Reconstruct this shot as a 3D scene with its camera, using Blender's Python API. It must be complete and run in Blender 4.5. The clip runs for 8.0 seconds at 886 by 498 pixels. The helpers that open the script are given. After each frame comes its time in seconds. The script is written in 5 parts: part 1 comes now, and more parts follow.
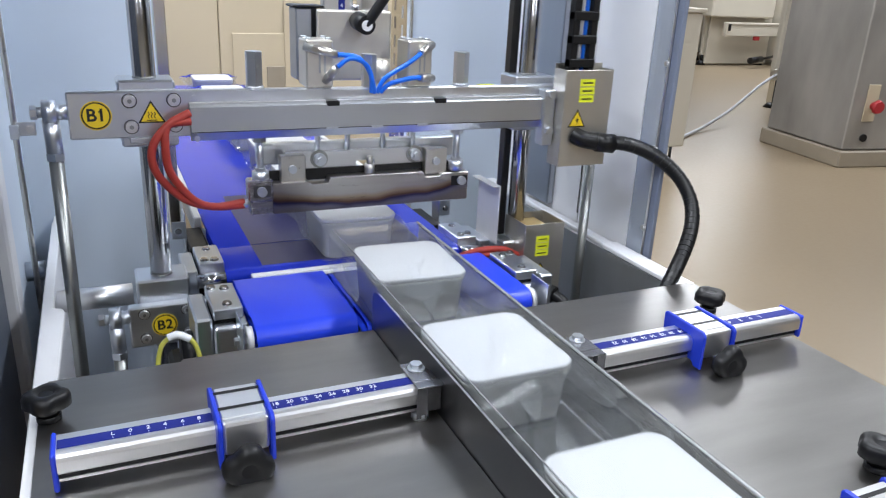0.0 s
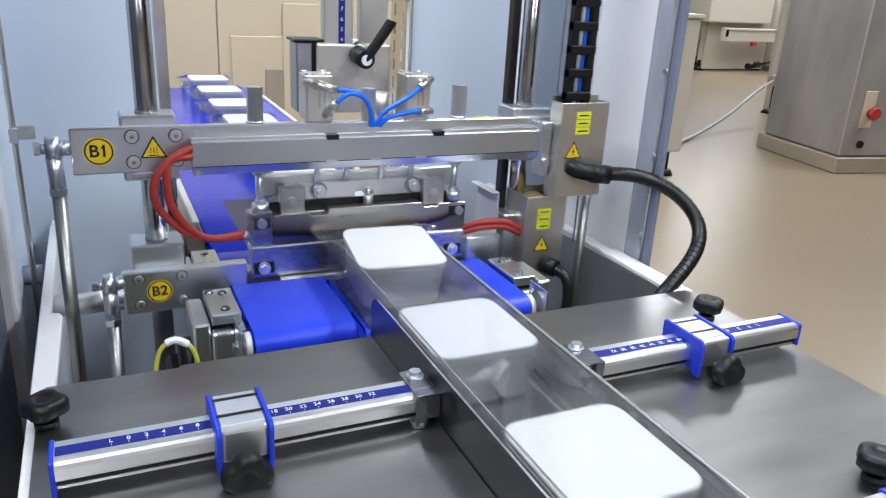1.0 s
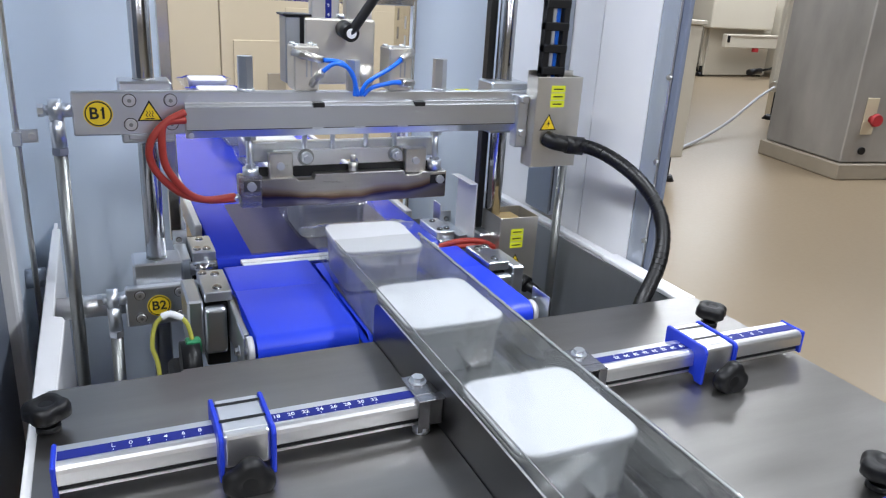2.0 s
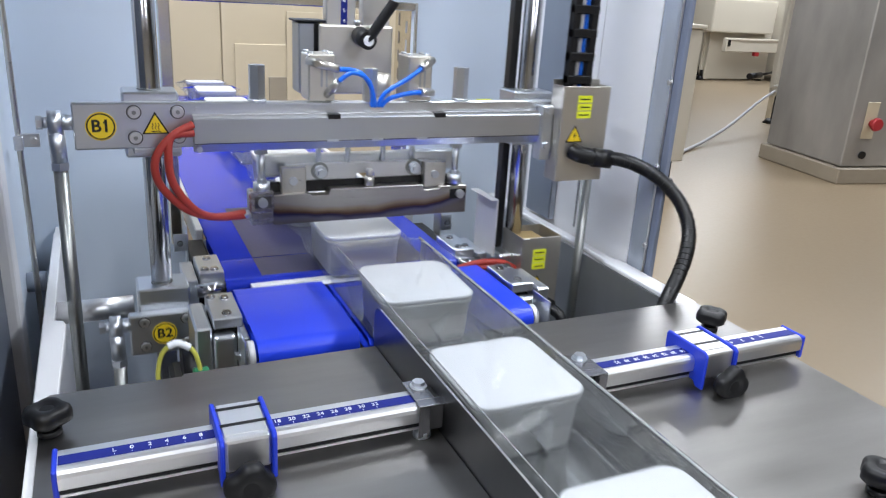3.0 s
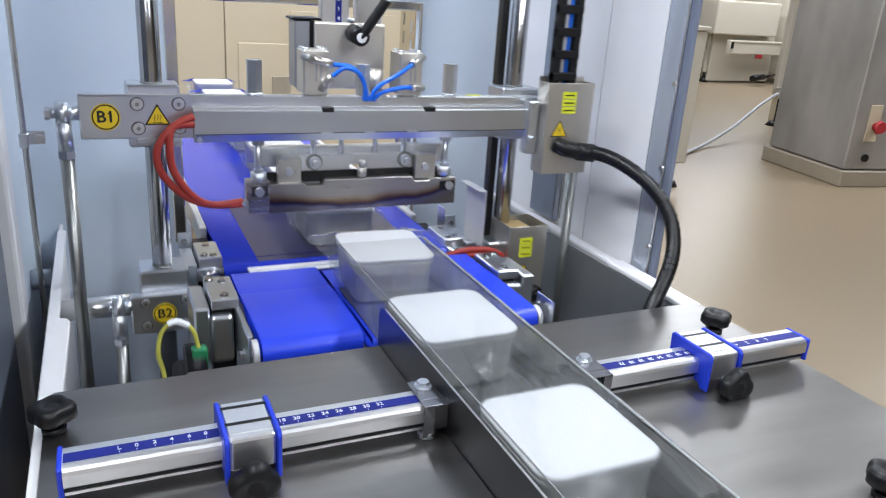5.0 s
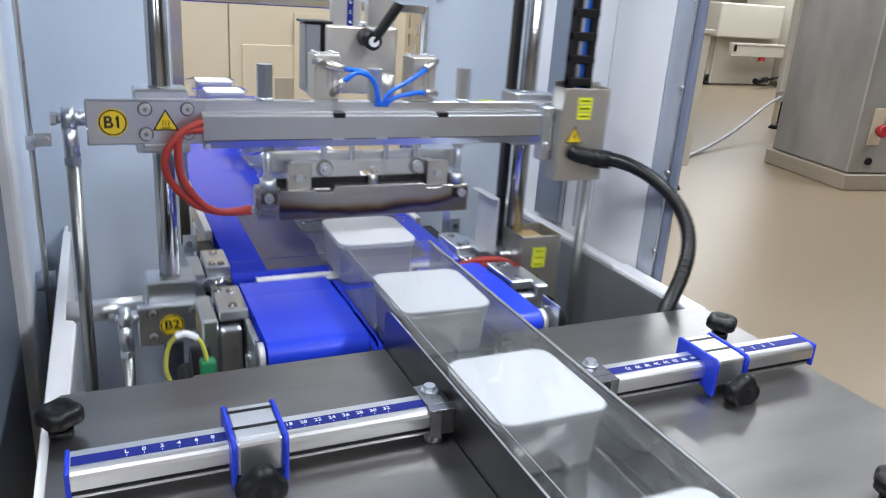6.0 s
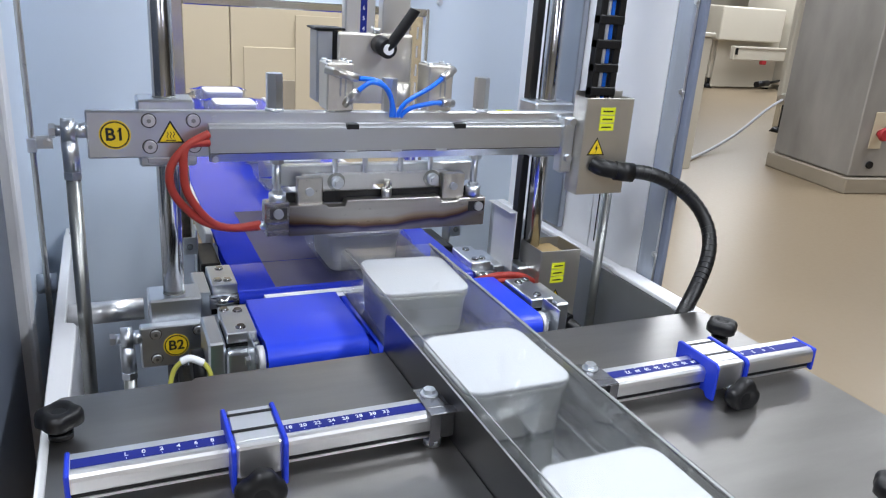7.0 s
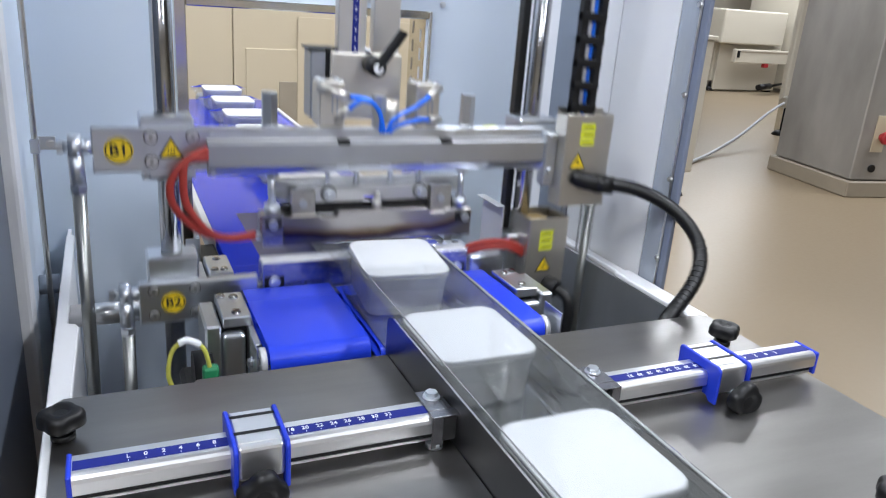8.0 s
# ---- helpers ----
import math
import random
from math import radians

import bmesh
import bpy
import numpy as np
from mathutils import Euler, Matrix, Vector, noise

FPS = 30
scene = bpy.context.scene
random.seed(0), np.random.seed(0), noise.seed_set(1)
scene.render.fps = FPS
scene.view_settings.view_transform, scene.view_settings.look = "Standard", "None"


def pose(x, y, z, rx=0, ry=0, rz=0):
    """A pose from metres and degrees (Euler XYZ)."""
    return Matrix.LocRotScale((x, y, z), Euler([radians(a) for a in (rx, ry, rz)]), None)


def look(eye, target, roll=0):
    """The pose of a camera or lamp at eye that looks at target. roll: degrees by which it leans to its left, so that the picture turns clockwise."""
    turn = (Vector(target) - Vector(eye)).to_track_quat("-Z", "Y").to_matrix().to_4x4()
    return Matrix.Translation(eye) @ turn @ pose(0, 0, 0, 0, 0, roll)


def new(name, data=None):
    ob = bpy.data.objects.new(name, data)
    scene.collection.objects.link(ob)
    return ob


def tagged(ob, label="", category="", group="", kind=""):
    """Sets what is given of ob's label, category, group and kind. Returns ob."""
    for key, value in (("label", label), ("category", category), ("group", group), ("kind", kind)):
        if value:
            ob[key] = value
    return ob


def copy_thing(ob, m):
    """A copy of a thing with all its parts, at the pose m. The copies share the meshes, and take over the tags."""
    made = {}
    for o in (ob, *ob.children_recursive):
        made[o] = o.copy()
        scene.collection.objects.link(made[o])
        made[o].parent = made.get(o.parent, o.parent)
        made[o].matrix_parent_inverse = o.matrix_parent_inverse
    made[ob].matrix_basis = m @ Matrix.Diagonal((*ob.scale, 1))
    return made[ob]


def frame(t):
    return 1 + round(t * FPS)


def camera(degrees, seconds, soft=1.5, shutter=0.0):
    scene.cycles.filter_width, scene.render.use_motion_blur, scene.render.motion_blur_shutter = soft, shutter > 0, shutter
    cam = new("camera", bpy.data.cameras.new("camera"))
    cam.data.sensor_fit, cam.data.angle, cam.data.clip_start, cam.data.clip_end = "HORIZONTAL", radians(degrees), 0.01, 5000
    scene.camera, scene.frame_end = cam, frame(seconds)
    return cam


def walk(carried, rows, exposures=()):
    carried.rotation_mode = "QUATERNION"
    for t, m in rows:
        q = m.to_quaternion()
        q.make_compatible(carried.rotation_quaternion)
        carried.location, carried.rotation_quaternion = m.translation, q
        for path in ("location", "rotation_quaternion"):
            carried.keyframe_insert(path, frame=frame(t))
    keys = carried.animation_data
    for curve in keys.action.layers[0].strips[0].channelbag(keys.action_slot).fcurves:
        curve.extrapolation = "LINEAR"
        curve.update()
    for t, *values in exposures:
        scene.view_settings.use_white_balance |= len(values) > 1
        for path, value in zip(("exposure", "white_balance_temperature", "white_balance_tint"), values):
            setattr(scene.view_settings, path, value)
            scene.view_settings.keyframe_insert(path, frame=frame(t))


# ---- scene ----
cam = camera(60.9, 8.0, soft=1.15, shutter=0.5)
PATH = [
    (0, (-0.494, -0.881, 1.503), (0.299, 0.822, 0.817), 2.8),
    (0.5, (-0.496, -0.878, 1.505), (0.302, 0.824, 0.822), 2.9),
    (1, (-0.497, -0.877, 1.509), (0.304, 0.825, 0.831), 3.2),
    (1.5, (-0.499, -0.874, 1.51), (0.302, 0.83, 0.837), 3.4),
    (3, (-0.501, -0.875, 1.513), (0.299, 0.835, 0.854), 3.5),
    (3.5, (-0.503, -0.872, 1.515), (0.297, 0.839, 0.857), 3.7),
    (4, (-0.504, -0.873, 1.514), (0.294, 0.839, 0.856), 3.9),
    (4.5, (-0.504, -0.873, 1.511), (0.294, 0.839, 0.852), 3.8),
    (6, (-0.513, -0.867, 1.515), (0.28, 0.848, 0.86), 4.0),
    (6.5, (-0.512, -0.869, 1.516), (0.279, 0.849, 0.865), 4.0),
    (7, (-0.512, -0.868, 1.517), (0.279, 0.85, 0.868), 4.1),
    (7.5, (-0.515, -0.864, 1.519), (0.275, 0.855, 0.871), 4.4),
    (8, (-0.514, -0.866, 1.518), (0.275, 0.855, 0.873), 4.3),
]
walk(cam, [(t, look(eye, target, roll)) for t, eye, target, roll in PATH])

# ---------------- added room light ----------
world = bpy.data.worlds.new("room_air")
scene.world = world
world.use_nodes = True
world.node_tree.nodes["Background"].inputs[0].default_value = (0.75, 0.85, 1.0, 1)
world.node_tree.nodes["Background"].inputs[1].default_value = 0.15
scene.view_settings.exposure = -0.05


def area_lamp(name, x, y, z, sx, sy, watts, colour):
    data = bpy.data.lights.new(name, "AREA")
    data.shape, data.size, data.size_y, data.energy, data.color = "RECTANGLE", sx, sy, watts, colour
    ob = new(name, data)
    ob.location = (x, y, z)
    return ob


# unseen lamps, added; several placed for the table's highlights and the far hall
ADDED_LAMPS = [(-1.2, 0.2), (1.4, 0.2), (-1.2, 3.4), (1.4, 3.4), (7.0, 2.2), (4.5, 4.3), (7.5, 3.4), (7.5, 8.5), (9.8, 10.2), (12.4, 9.0), (-1.2, -3.0), (1.4, -3.0), (11.5, 10.5)]
for lx, ly in ADDED_LAMPS:
    area_lamp("added_lamp_light", lx, ly, 3.36, 0.30, 2.2, 78, (0.865, 0.918, 1.0))


# ---------------- materials ----------------
def material(name, colour, rough=0.5, metal=0.0, vary=0.12, scale=30.0, bump=0.05, fine=400.0, stretch=(1, 1, 1), coat=0.0, spec=0.5, rvary=0.1):
    """Principled surface with colour variation at two scales and a fine relief."""
    m = bpy.data.materials.new(name)
    m.use_nodes = True
    nt = m.node_tree
    b = nt.nodes["Principled BSDF"]
    b.inputs["Metallic"].default_value = metal
    b.inputs["Coat Weight"].default_value = coat
    b.inputs["Specular IOR Level"].default_value = spec
    tc = nt.nodes.new("ShaderNodeTexCoord")
    mp = nt.nodes.new("ShaderNodeMapping")
    mp.inputs["Scale"].default_value = stretch
    nt.links.new(tc.outputs["Object"], mp.inputs["Vector"])
    big, small = nt.nodes.new("ShaderNodeTexNoise"), nt.nodes.new("ShaderNodeTexNoise")
    big.inputs["Scale"].default_value, big.inputs["Detail"].default_value = scale, 5
    small.inputs["Scale"].default_value, small.inputs["Detail"].default_value = fine, 3
    for n in (big, small):
        nt.links.new(mp.outputs["Vector"], n.inputs["Vector"])
    mix = nt.nodes.new("ShaderNodeMixRGB")
    mix.inputs[1].default_value = (*[c * (1 - vary) for c in colour], 1)
    mix.inputs[2].default_value = (*[min(1, c * (1 + vary)) for c in colour], 1)
    nt.links.new(big.outputs["Fac"], mix.inputs[0])
    nt.links.new(mix.outputs["Color"], b.inputs["Base Color"])
    rr = nt.nodes.new("ShaderNodeMapRange")
    rr.inputs["To Min"].default_value, rr.inputs["To Max"].default_value = max(0.02, rough - rvary), min(1, rough + rvary)
    add = nt.nodes.new("ShaderNodeMath")
    add.operation = "ADD"
    half = nt.nodes.new("ShaderNodeMath")
    half.operation = "MULTIPLY"
    half.inputs[1].default_value = 0.5
    nt.links.new(big.outputs["Fac"], add.inputs[0])
    nt.links.new(small.outputs["Fac"], add.inputs[1])
    nt.links.new(add.outputs[0], half.inputs[0])
    nt.links.new(half.outputs[0], rr.inputs["Value"])
    nt.links.new(rr.outputs[0], b.inputs["Roughness"])
    if bump:
        bp = nt.nodes.new("ShaderNodeBump")
        bp.inputs["Strength"].default_value, bp.inputs["Distance"].default_value = bump, 0.001
        nt.links.new(small.outputs["Fac"], bp.inputs["Height"])
        nt.links.new(bp.outputs["Normal"], b.inputs["Normal"])
    return m


M_TABLE = material("brushed_steel_sheet", (0.295, 0.285, 0.275), 0.34, 1, 0.24, 4, 0.05, 130, (1, 5, 1), rvary=0.12)
M_GUIDE = material("polished_steel_sheet", (0.15, 0.15, 0.155), 0.30, 1, 0.05, 8, 0.02, 200, (1, 6, 1), rvary=0.05)
M_ALU = material("anodised_aluminium", (0.74, 0.74, 0.75), 0.36, 1, 0.03, 10, 0.015, 300, rvary=0.04)
M_ZINC = material("milled_steel", (0.68, 0.71, 0.755), 0.33, 1, 0.05, 14, 0.02, 350, rvary=0.06)
M_BEAM = material("matt_aluminium_beam", (0.55, 0.57, 0.60), 0.38, 1, 0.03, 12, 0.02, 600, rvary=0.04)
M_CHROME = material("ground_steel_rod", (0.42, 0.42, 0.43), 0.17, 1, 0.08, 30, 0.01, 500, (1, 1, 0.2), rvary=0.04)
M_BOXSTEEL = material("bead_blasted_steel", (0.66, 0.635, 0.585), 0.42, 1, 0.06, 30, 0.1, 900, rvary=0.06)
M_SIDE = material("inner_side_steel", (0.55, 0.56, 0.57), 0.48, 1, 0.08, 4, 0.05, 300, (1, 8, 1))
M_PANEL = material("pale_blue_powder_coat", (0.69, 0.77, 0.87), 0.38, 0, 0.03, 3, 0.1, 1500, rvary=0.05)
M_WHITE = material("white_powder_coat", (0.84, 0.84, 0.86), 0.4, 0, 0.04, 6, 0.15, 1500)
M_DARKPANEL = material("slate_powder_coat", (0.12, 0.14, 0.18), 0.4, 0, 0.05, 6, 0.1, 1200)
M_BLUE = material("blue_nylon", (0.012, 0.04, 0.52), 0.38, 0, 0.06, 25, 0.08, 700)
M_SCALE = material("blue_scale_tape", (0.008, 0.016, 0.17), 0.5, 0, 0.04, 30, 0.0, 700, spec=0.25)
M_INK = material("white_print", (0.8, 0.82, 0.85), 0.5, 0, 0.02, 50, 0)
M_BELT = material("blue_belt_fabric", (0.016, 0.052, 0.68), 0.36, 0, 0.06, 9, 0.12, 900)
M_BELTFAR = material("worn_glossy_blue_belt", (0.016, 0.038, 0.50), 0.17, 0, 0.06, 9, 0.03, 900, spec=0.6, rvary=0.04)
M_LANE = material("dark_belt_face", (0.030, 0.030, 0.095), 0.34, 0, 0.35, 7, 0.06, 300, (1, 0.35, 1), spec=0.4)
M_BLACK = material("black_moulded_plastic", (0.006, 0.006, 0.007), 0.42, 0, 0.15, 40, 0.05, 800, spec=0.35)
M_RUBBER = material("black_rubber", (0.007, 0.007, 0.008), 0.38, 0, 0.15, 60, 0.05, 900)
M_RED = material("red_silicone_sleeve", (0.36, 0.035, 0.024), 0.5, 0, 0.18, 60, 0.25, 900)
M_YELLOW = material("yellow_label", (0.80, 0.56, 0.02), 0.4, 0, 0.05, 60, 0)
M_LIME = material("lime_yellow_label", (0.72, 0.76, 0.03), 0.4, 0, 0.05, 60, 0)
M_BLACKINK = material("black_print", (0.01, 0.01, 0.01), 0.5, 0, 0.02, 60, 0)
M_AIRLINE = material("blue_air_line", (0.01, 0.16, 0.82), 0.3, 0, 0.05, 60, 0)
M_TRAY = material("white_card_tray", (0.50, 0.50, 0.485), 0.5, 0, 0.06, 20, 0.1, 600)
M_LID = material("white_lid_film", (0.705, 0.70, 0.725), 0.45, 0, 0.02, 12, 0.05, 120)
M_FLOOR = material("beige_epoxy_floor", (0.248, 0.189, 0.122), 0.34, 0, 0.05, 0.8, 0, 30, rvary=0.08, spec=0.5)
M_BEIGE = material("beige_enamel", (0.53, 0.45, 0.32), 0.45, 0, 0.03, 2, 0.05, 300)
M_PILLAR = material("stainless_cladding", (0.37, 0.35, 0.325), 0.44, 0.45, 0.48, 2.6, 0.02, 120, (1, 1, 0.45), rvary=0.1)
M_PLINTH = material("beige_stone_plinth", (0.30, 0.255, 0.195), 0.5, 0, 0.08, 8, 0.1, 200)
M_WALL = material("cream_wall_paint", (0.72, 0.66, 0.54), 0.6, 0, 0.03, 1.5, 0.1, 120)
M_CEIL = material("grey_hall_roof", (0.22, 0.22, 0.22), 0.7, 0, 0.03, 2, 0.1, 150)
M_GREEN = material("green_yellow_wire", (0.52, 0.50, 0.09), 0.4, 0, 0.1, 40, 0)
M_PLUG = material("green_plug", (0.02, 0.22, 0.09), 0.4, 0, 0.08, 40, 0)
M_REDBTN = material("red_mushroom_button", (0.40, 0.025, 0.032), 0.45, 0, 0.05, 40, 0)
M_BRASS = material("nickel_brass_fitting", (0.62, 0.60, 0.56), 0.3, 1, 0.08, 60, 0.05, 600)
M_TAN = material("tan_insulation", (0.50, 0.36, 0.16), 0.7, 0, 0.15, 60, 0.3, 500)
M_HOSEGREY = material("pale_grey_hose", (0.55, 0.56, 0.60), 0.4, 0, 0.06, 40, 0)
M_GREYPROF = material("grey_anodised_profile", (0.42, 0.45, 0.50), 0.4, 1, 0.05, 20, 0.05, 500, (4, 4, 0.2))


# jaw steel with straw, brown and blue heat tint rising from its sealing edge
def jaw_steel():
    m = material("heat_tinted_jaw_steel", (0.44, 0.42, 0.41), 0.30, 1, 0.10, 18, 0.08, 300, (0.3, 4, 4))
    nt = m.node_tree
    b = nt.nodes["Principled BSDF"]
    base = b.inputs["Base Color"].links[0].from_socket
    tc = nt.nodes.new("ShaderNodeTexCoord")
    sep = nt.nodes.new("ShaderNodeSeparateXYZ")
    nt.links.new(tc.outputs["Object"], sep.inputs[0])
    wob = nt.nodes.new("ShaderNodeTexNoise")
    wob.inputs["Scale"].default_value = 9
    nt.links.new(tc.outputs["Object"], wob.inputs["Vector"])
    w1 = nt.nodes.new("ShaderNodeMath")
    w1.operation = "MULTIPLY_ADD"
    w1.inputs[1].default_value = -0.03
    nt.links.new(wob.outputs["Fac"], w1.inputs[0])
    nt.links.new(sep.outputs["Z"], w1.inputs[2])
    # the tint climbs towards the end of the bar
    sq = nt.nodes.new("ShaderNodeMath")
    sq.operation = "MULTIPLY"
    nt.links.new(sep.outputs["X"], sq.inputs[0])
    nt.links.new(sep.outputs["X"], sq.inputs[1])
    w2 = nt.nodes.new("ShaderNodeMath")
    w2.operation = "MULTIPLY_ADD"
    w2.inputs[1].default_value = -0.42
    nt.links.new(sq.outputs[0], w2.inputs[0])
    nt.links.new(w1.outputs[0], w2.inputs[2])
    mr = nt.nodes.new("ShaderNodeMapRange")
    mr.inputs["From Min"].default_value, mr.inputs["From Max"].default_value = -0.022, 0.03
    nt.links.new(w2.outputs[0], mr.inputs["Value"])
    ramp = nt.nodes.new("ShaderNodeValToRGB")
    el = ramp.color_ramp.elements
    el[0].position, el[0].color = 0.0, (0.50, 0.47, 0.47, 1)
    el[1].position, el[1].color = 1.0, (1, 1, 1, 1)
    for p, c in ((0.22, (0.45, 0.45, 0.62, 1)), (0.36, (0.10, 0.10, 0.26, 1)), (0.46, (0.30, 0.17, 0.12, 1)), (0.62, (0.75, 0.62, 0.48, 1)), (0.8, (0.95, 0.93, 0.92, 1))):
        e = el.new(p)
        e.color = c
    nt.links.new(mr.outputs[0], ramp.inputs[0])
    mul = nt.nodes.new("ShaderNodeMixRGB")
    mul.blend_type = "MULTIPLY"
    mul.inputs[0].default_value = 1
    nt.links.new(base, mul.inputs[1])
    nt.links.new(ramp.outputs[0], mul.inputs[2])
    nt.links.new(mul.outputs[0], b.inputs["Base Color"])
    return m


M_JAW = jaw_steel()
M_JAWLOW = material("sealing_jaw_steel", (0.44, 0.43, 0.45), 0.26, 1, 0.10, 18, 0.08, 300, (0.3, 4, 4))


def film_material(name, clear, wrinkle, scale, gloss=1.0, along=1.0):
    """Thin clear plastic: mostly lets light through, with sharp gloss on its wrinkles."""
    m = bpy.data.materials.new(name)
    m.use_nodes = True
    nt = m.node_tree
    nt.nodes.remove(nt.nodes["Principled BSDF"])
    out = nt.nodes["Material Output"]
    tr, gl, df = nt.nodes.new("ShaderNodeBsdfTransparent"), nt.nodes.new("ShaderNodeBsdfGlossy"), nt.nodes.new("ShaderNodeBsdfDiffuse")
    tr.inputs[0].default_value = (0.95, 0.96, 0.96, 1)
    gl.inputs["Roughness"].default_value = 0.07
    df.inputs[0].default_value = (0.8, 0.82, 0.84, 1)
    fr = nt.nodes.new("ShaderNodeFresnel")
    fr.inputs["IOR"].default_value = 1.5
    tc, ns, bp = nt.nodes.new("ShaderNodeTexCoord"), nt.nodes.new("ShaderNodeTexNoise"), nt.nodes.new("ShaderNodeBump")
    ns.inputs["Scale"].default_value, ns.inputs["Detail"].default_value = scale, 3
    bp.inputs["Strength"].default_value, bp.inputs["Distance"].default_value = wrinkle, 0.004
    mp = nt.nodes.new("ShaderNodeMapping")
    mp.inputs["Scale"].default_value = (1, along, 1)
    mp.inputs["Rotation"].default_value = (0, 0, 0.25)
    nt.links.new(tc.outputs["Object"], mp.inputs["Vector"])
    nt.links.new(mp.outputs["Vector"], ns.inputs["Vector"])
    nt.links.new(ns.outputs["Fac"], bp.inputs["Height"])
    nt.links.new(bp.outputs["Normal"], gl.inputs["Normal"])
    nt.links.new(bp.outputs["Normal"], fr.inputs["Normal"])
    a, c = nt.nodes.new("ShaderNodeMixShader"), nt.nodes.new("ShaderNodeMixShader")
    a.inputs[0].default_value = clear
    nt.links.new(tr.outputs[0], a.inputs[1])
    nt.links.new(df.outputs[0], a.inputs[2])
    amount = nt.nodes.new("ShaderNodeMath")
    amount.operation = "MULTIPLY"
    amount.inputs[1].default_value = gloss
    nt.links.new(fr.outputs[0], amount.inputs[0])
    nt.links.new(amount.outputs[0], c.inputs[0])
    nt.links.new(a.outputs[0], c.inputs[1])
    nt.links.new(gl.outputs[0], c.inputs[2])
    nt.links.new(c.outputs[0], out.inputs["Surface"])
    return m


M_FILM = film_material("clear_wrapping_film", 0.028, 0.7, 12, 0.85, 0.25)
M_FOLD = film_material("folded_film_edge", 0.34, 0.3, 20, 1.6)
M_BAG = film_material("soft_clear_film", 0.03, 0.35, 14, 0.18)
M_SEAL = film_material("crinkled_clear_film", 0.13, 1.0, 45, 3.0)
M_PLATE = material("bright_zinc_sheet", (0.62, 0.62, 0.63), 0.42, 0.25, 0.06, 30, 0.02, 400, rvary=0.05)
M_CLIP = material("dark_rolled_steel", (0.30, 0.30, 0.32), 0.24, 1, 0.10, 25, 0.02, 300, rvary=0.06)
M_TIE = material("dull_galvanised_rod", (0.36, 0.37, 0.36), 0.36, 1, 0.10, 30, 0.02, 400, rvary=0.06)
M_POST = material("grey_blue_post_paint", (0.46, 0.50, 0.57), 0.26, 0.35, 0.04, 6, 0.02, 500, rvary=0.04)
M_DARKPOST = material("slate_blue_edge_paint", (0.20, 0.23, 0.31), 0.35, 0.1, 0.05, 6, 0.02, 500)
M_FRAME = material("polished_window_steel", (0.72, 0.68, 0.60), 0.20, 1, 0.10, 20, 0.05, 60, rvary=0.08)
M_CREAM = material("cream_machine_paint", (0.52, 0.475, 0.39), 0.45, 0, 0.03, 2, 0, 300)


# ---------------- mesh helpers ----------------
def box(bm, x0, x1, y0, y1, z0, z1, bevel=0.0, segments=1):
    m = Matrix.LocRotScale(((x0 + x1) / 2, (y0 + y1) / 2, (z0 + z1) / 2), None, (abs(x1 - x0), abs(y1 - y0), abs(z1 - z0)))
    made = bmesh.ops.create_cube(bm, size=1, matrix=m)["verts"]
    if bevel:
        edges = list({e for v in made for e in v.link_edges})
        bmesh.ops.bevel(bm, geom=edges, offset=bevel, segments=segments, affect="EDGES", profile=0.5)
    return bm


def cyl(bm, a, b, r, seg=20, r2=None, smooth=True):
    a, b = Vector(a), Vector(b)
    d = b - a
    m = Matrix.Translation((a + b) / 2) @ d.to_track_quat("Z", "Y").to_matrix().to_4x4()
    made = bmesh.ops.create_cone(bm, cap_ends=True, segments=seg, radius1=r, radius2=r if r2 is None else r2, depth=d.length, matrix=m)["verts"]
    if smooth:
        for f in {f for v in made for f in v.link_faces}:
            f.smooth = len(f.verts) == 4
    return bm


def prism(bm, pts, axis, lo, hi, bevel=0.0):
    """A closed outline, pushed from lo to hi along an axis (0 x, 1 y, 2 z); the outline's numbers are the other two axes in order."""
    def at(p, v):
        c = list(p)
        c.insert(axis, v)
        return c
    n = len(pts)
    a = [bm.verts.new(at(p, lo)) for p in pts]
    b = [bm.verts.new(at(p, hi)) for p in pts]
    faces = [bm.faces.new(a), bm.faces.new(b)] + [bm.faces.new((a[i], a[(i + 1) % n], b[(i + 1) % n], b[i])) for i in range(n)]
    bmesh.ops.recalc_face_normals(bm, faces=faces)
    if bevel:
        bmesh.ops.bevel(bm, geom=list({e for f in faces for e in f.edges}), offset=bevel, segments=1, affect="EDGES")
    return bm


def spline(pts, n):
    """n + 1 places along a smooth curve through pts."""
    pts = [Vector(p) for p in pts]
    out = []
    for i in range(n + 1):
        u = i / n * (len(pts) - 1)
        k = min(int(u), len(pts) - 2)
        f = u - k
        p0, p1, p2, p3 = pts[max(k - 1, 0)], pts[k], pts[k + 1], pts[min(k + 2, len(pts) - 1)]
        out.append(0.5 * (2 * p1 + (p2 - p0) * f + (2 * p0 - 5 * p1 + 4 * p2 - p3) * f * f + (3 * p1 - p0 - 3 * p2 + p3) * f ** 3))
    return out


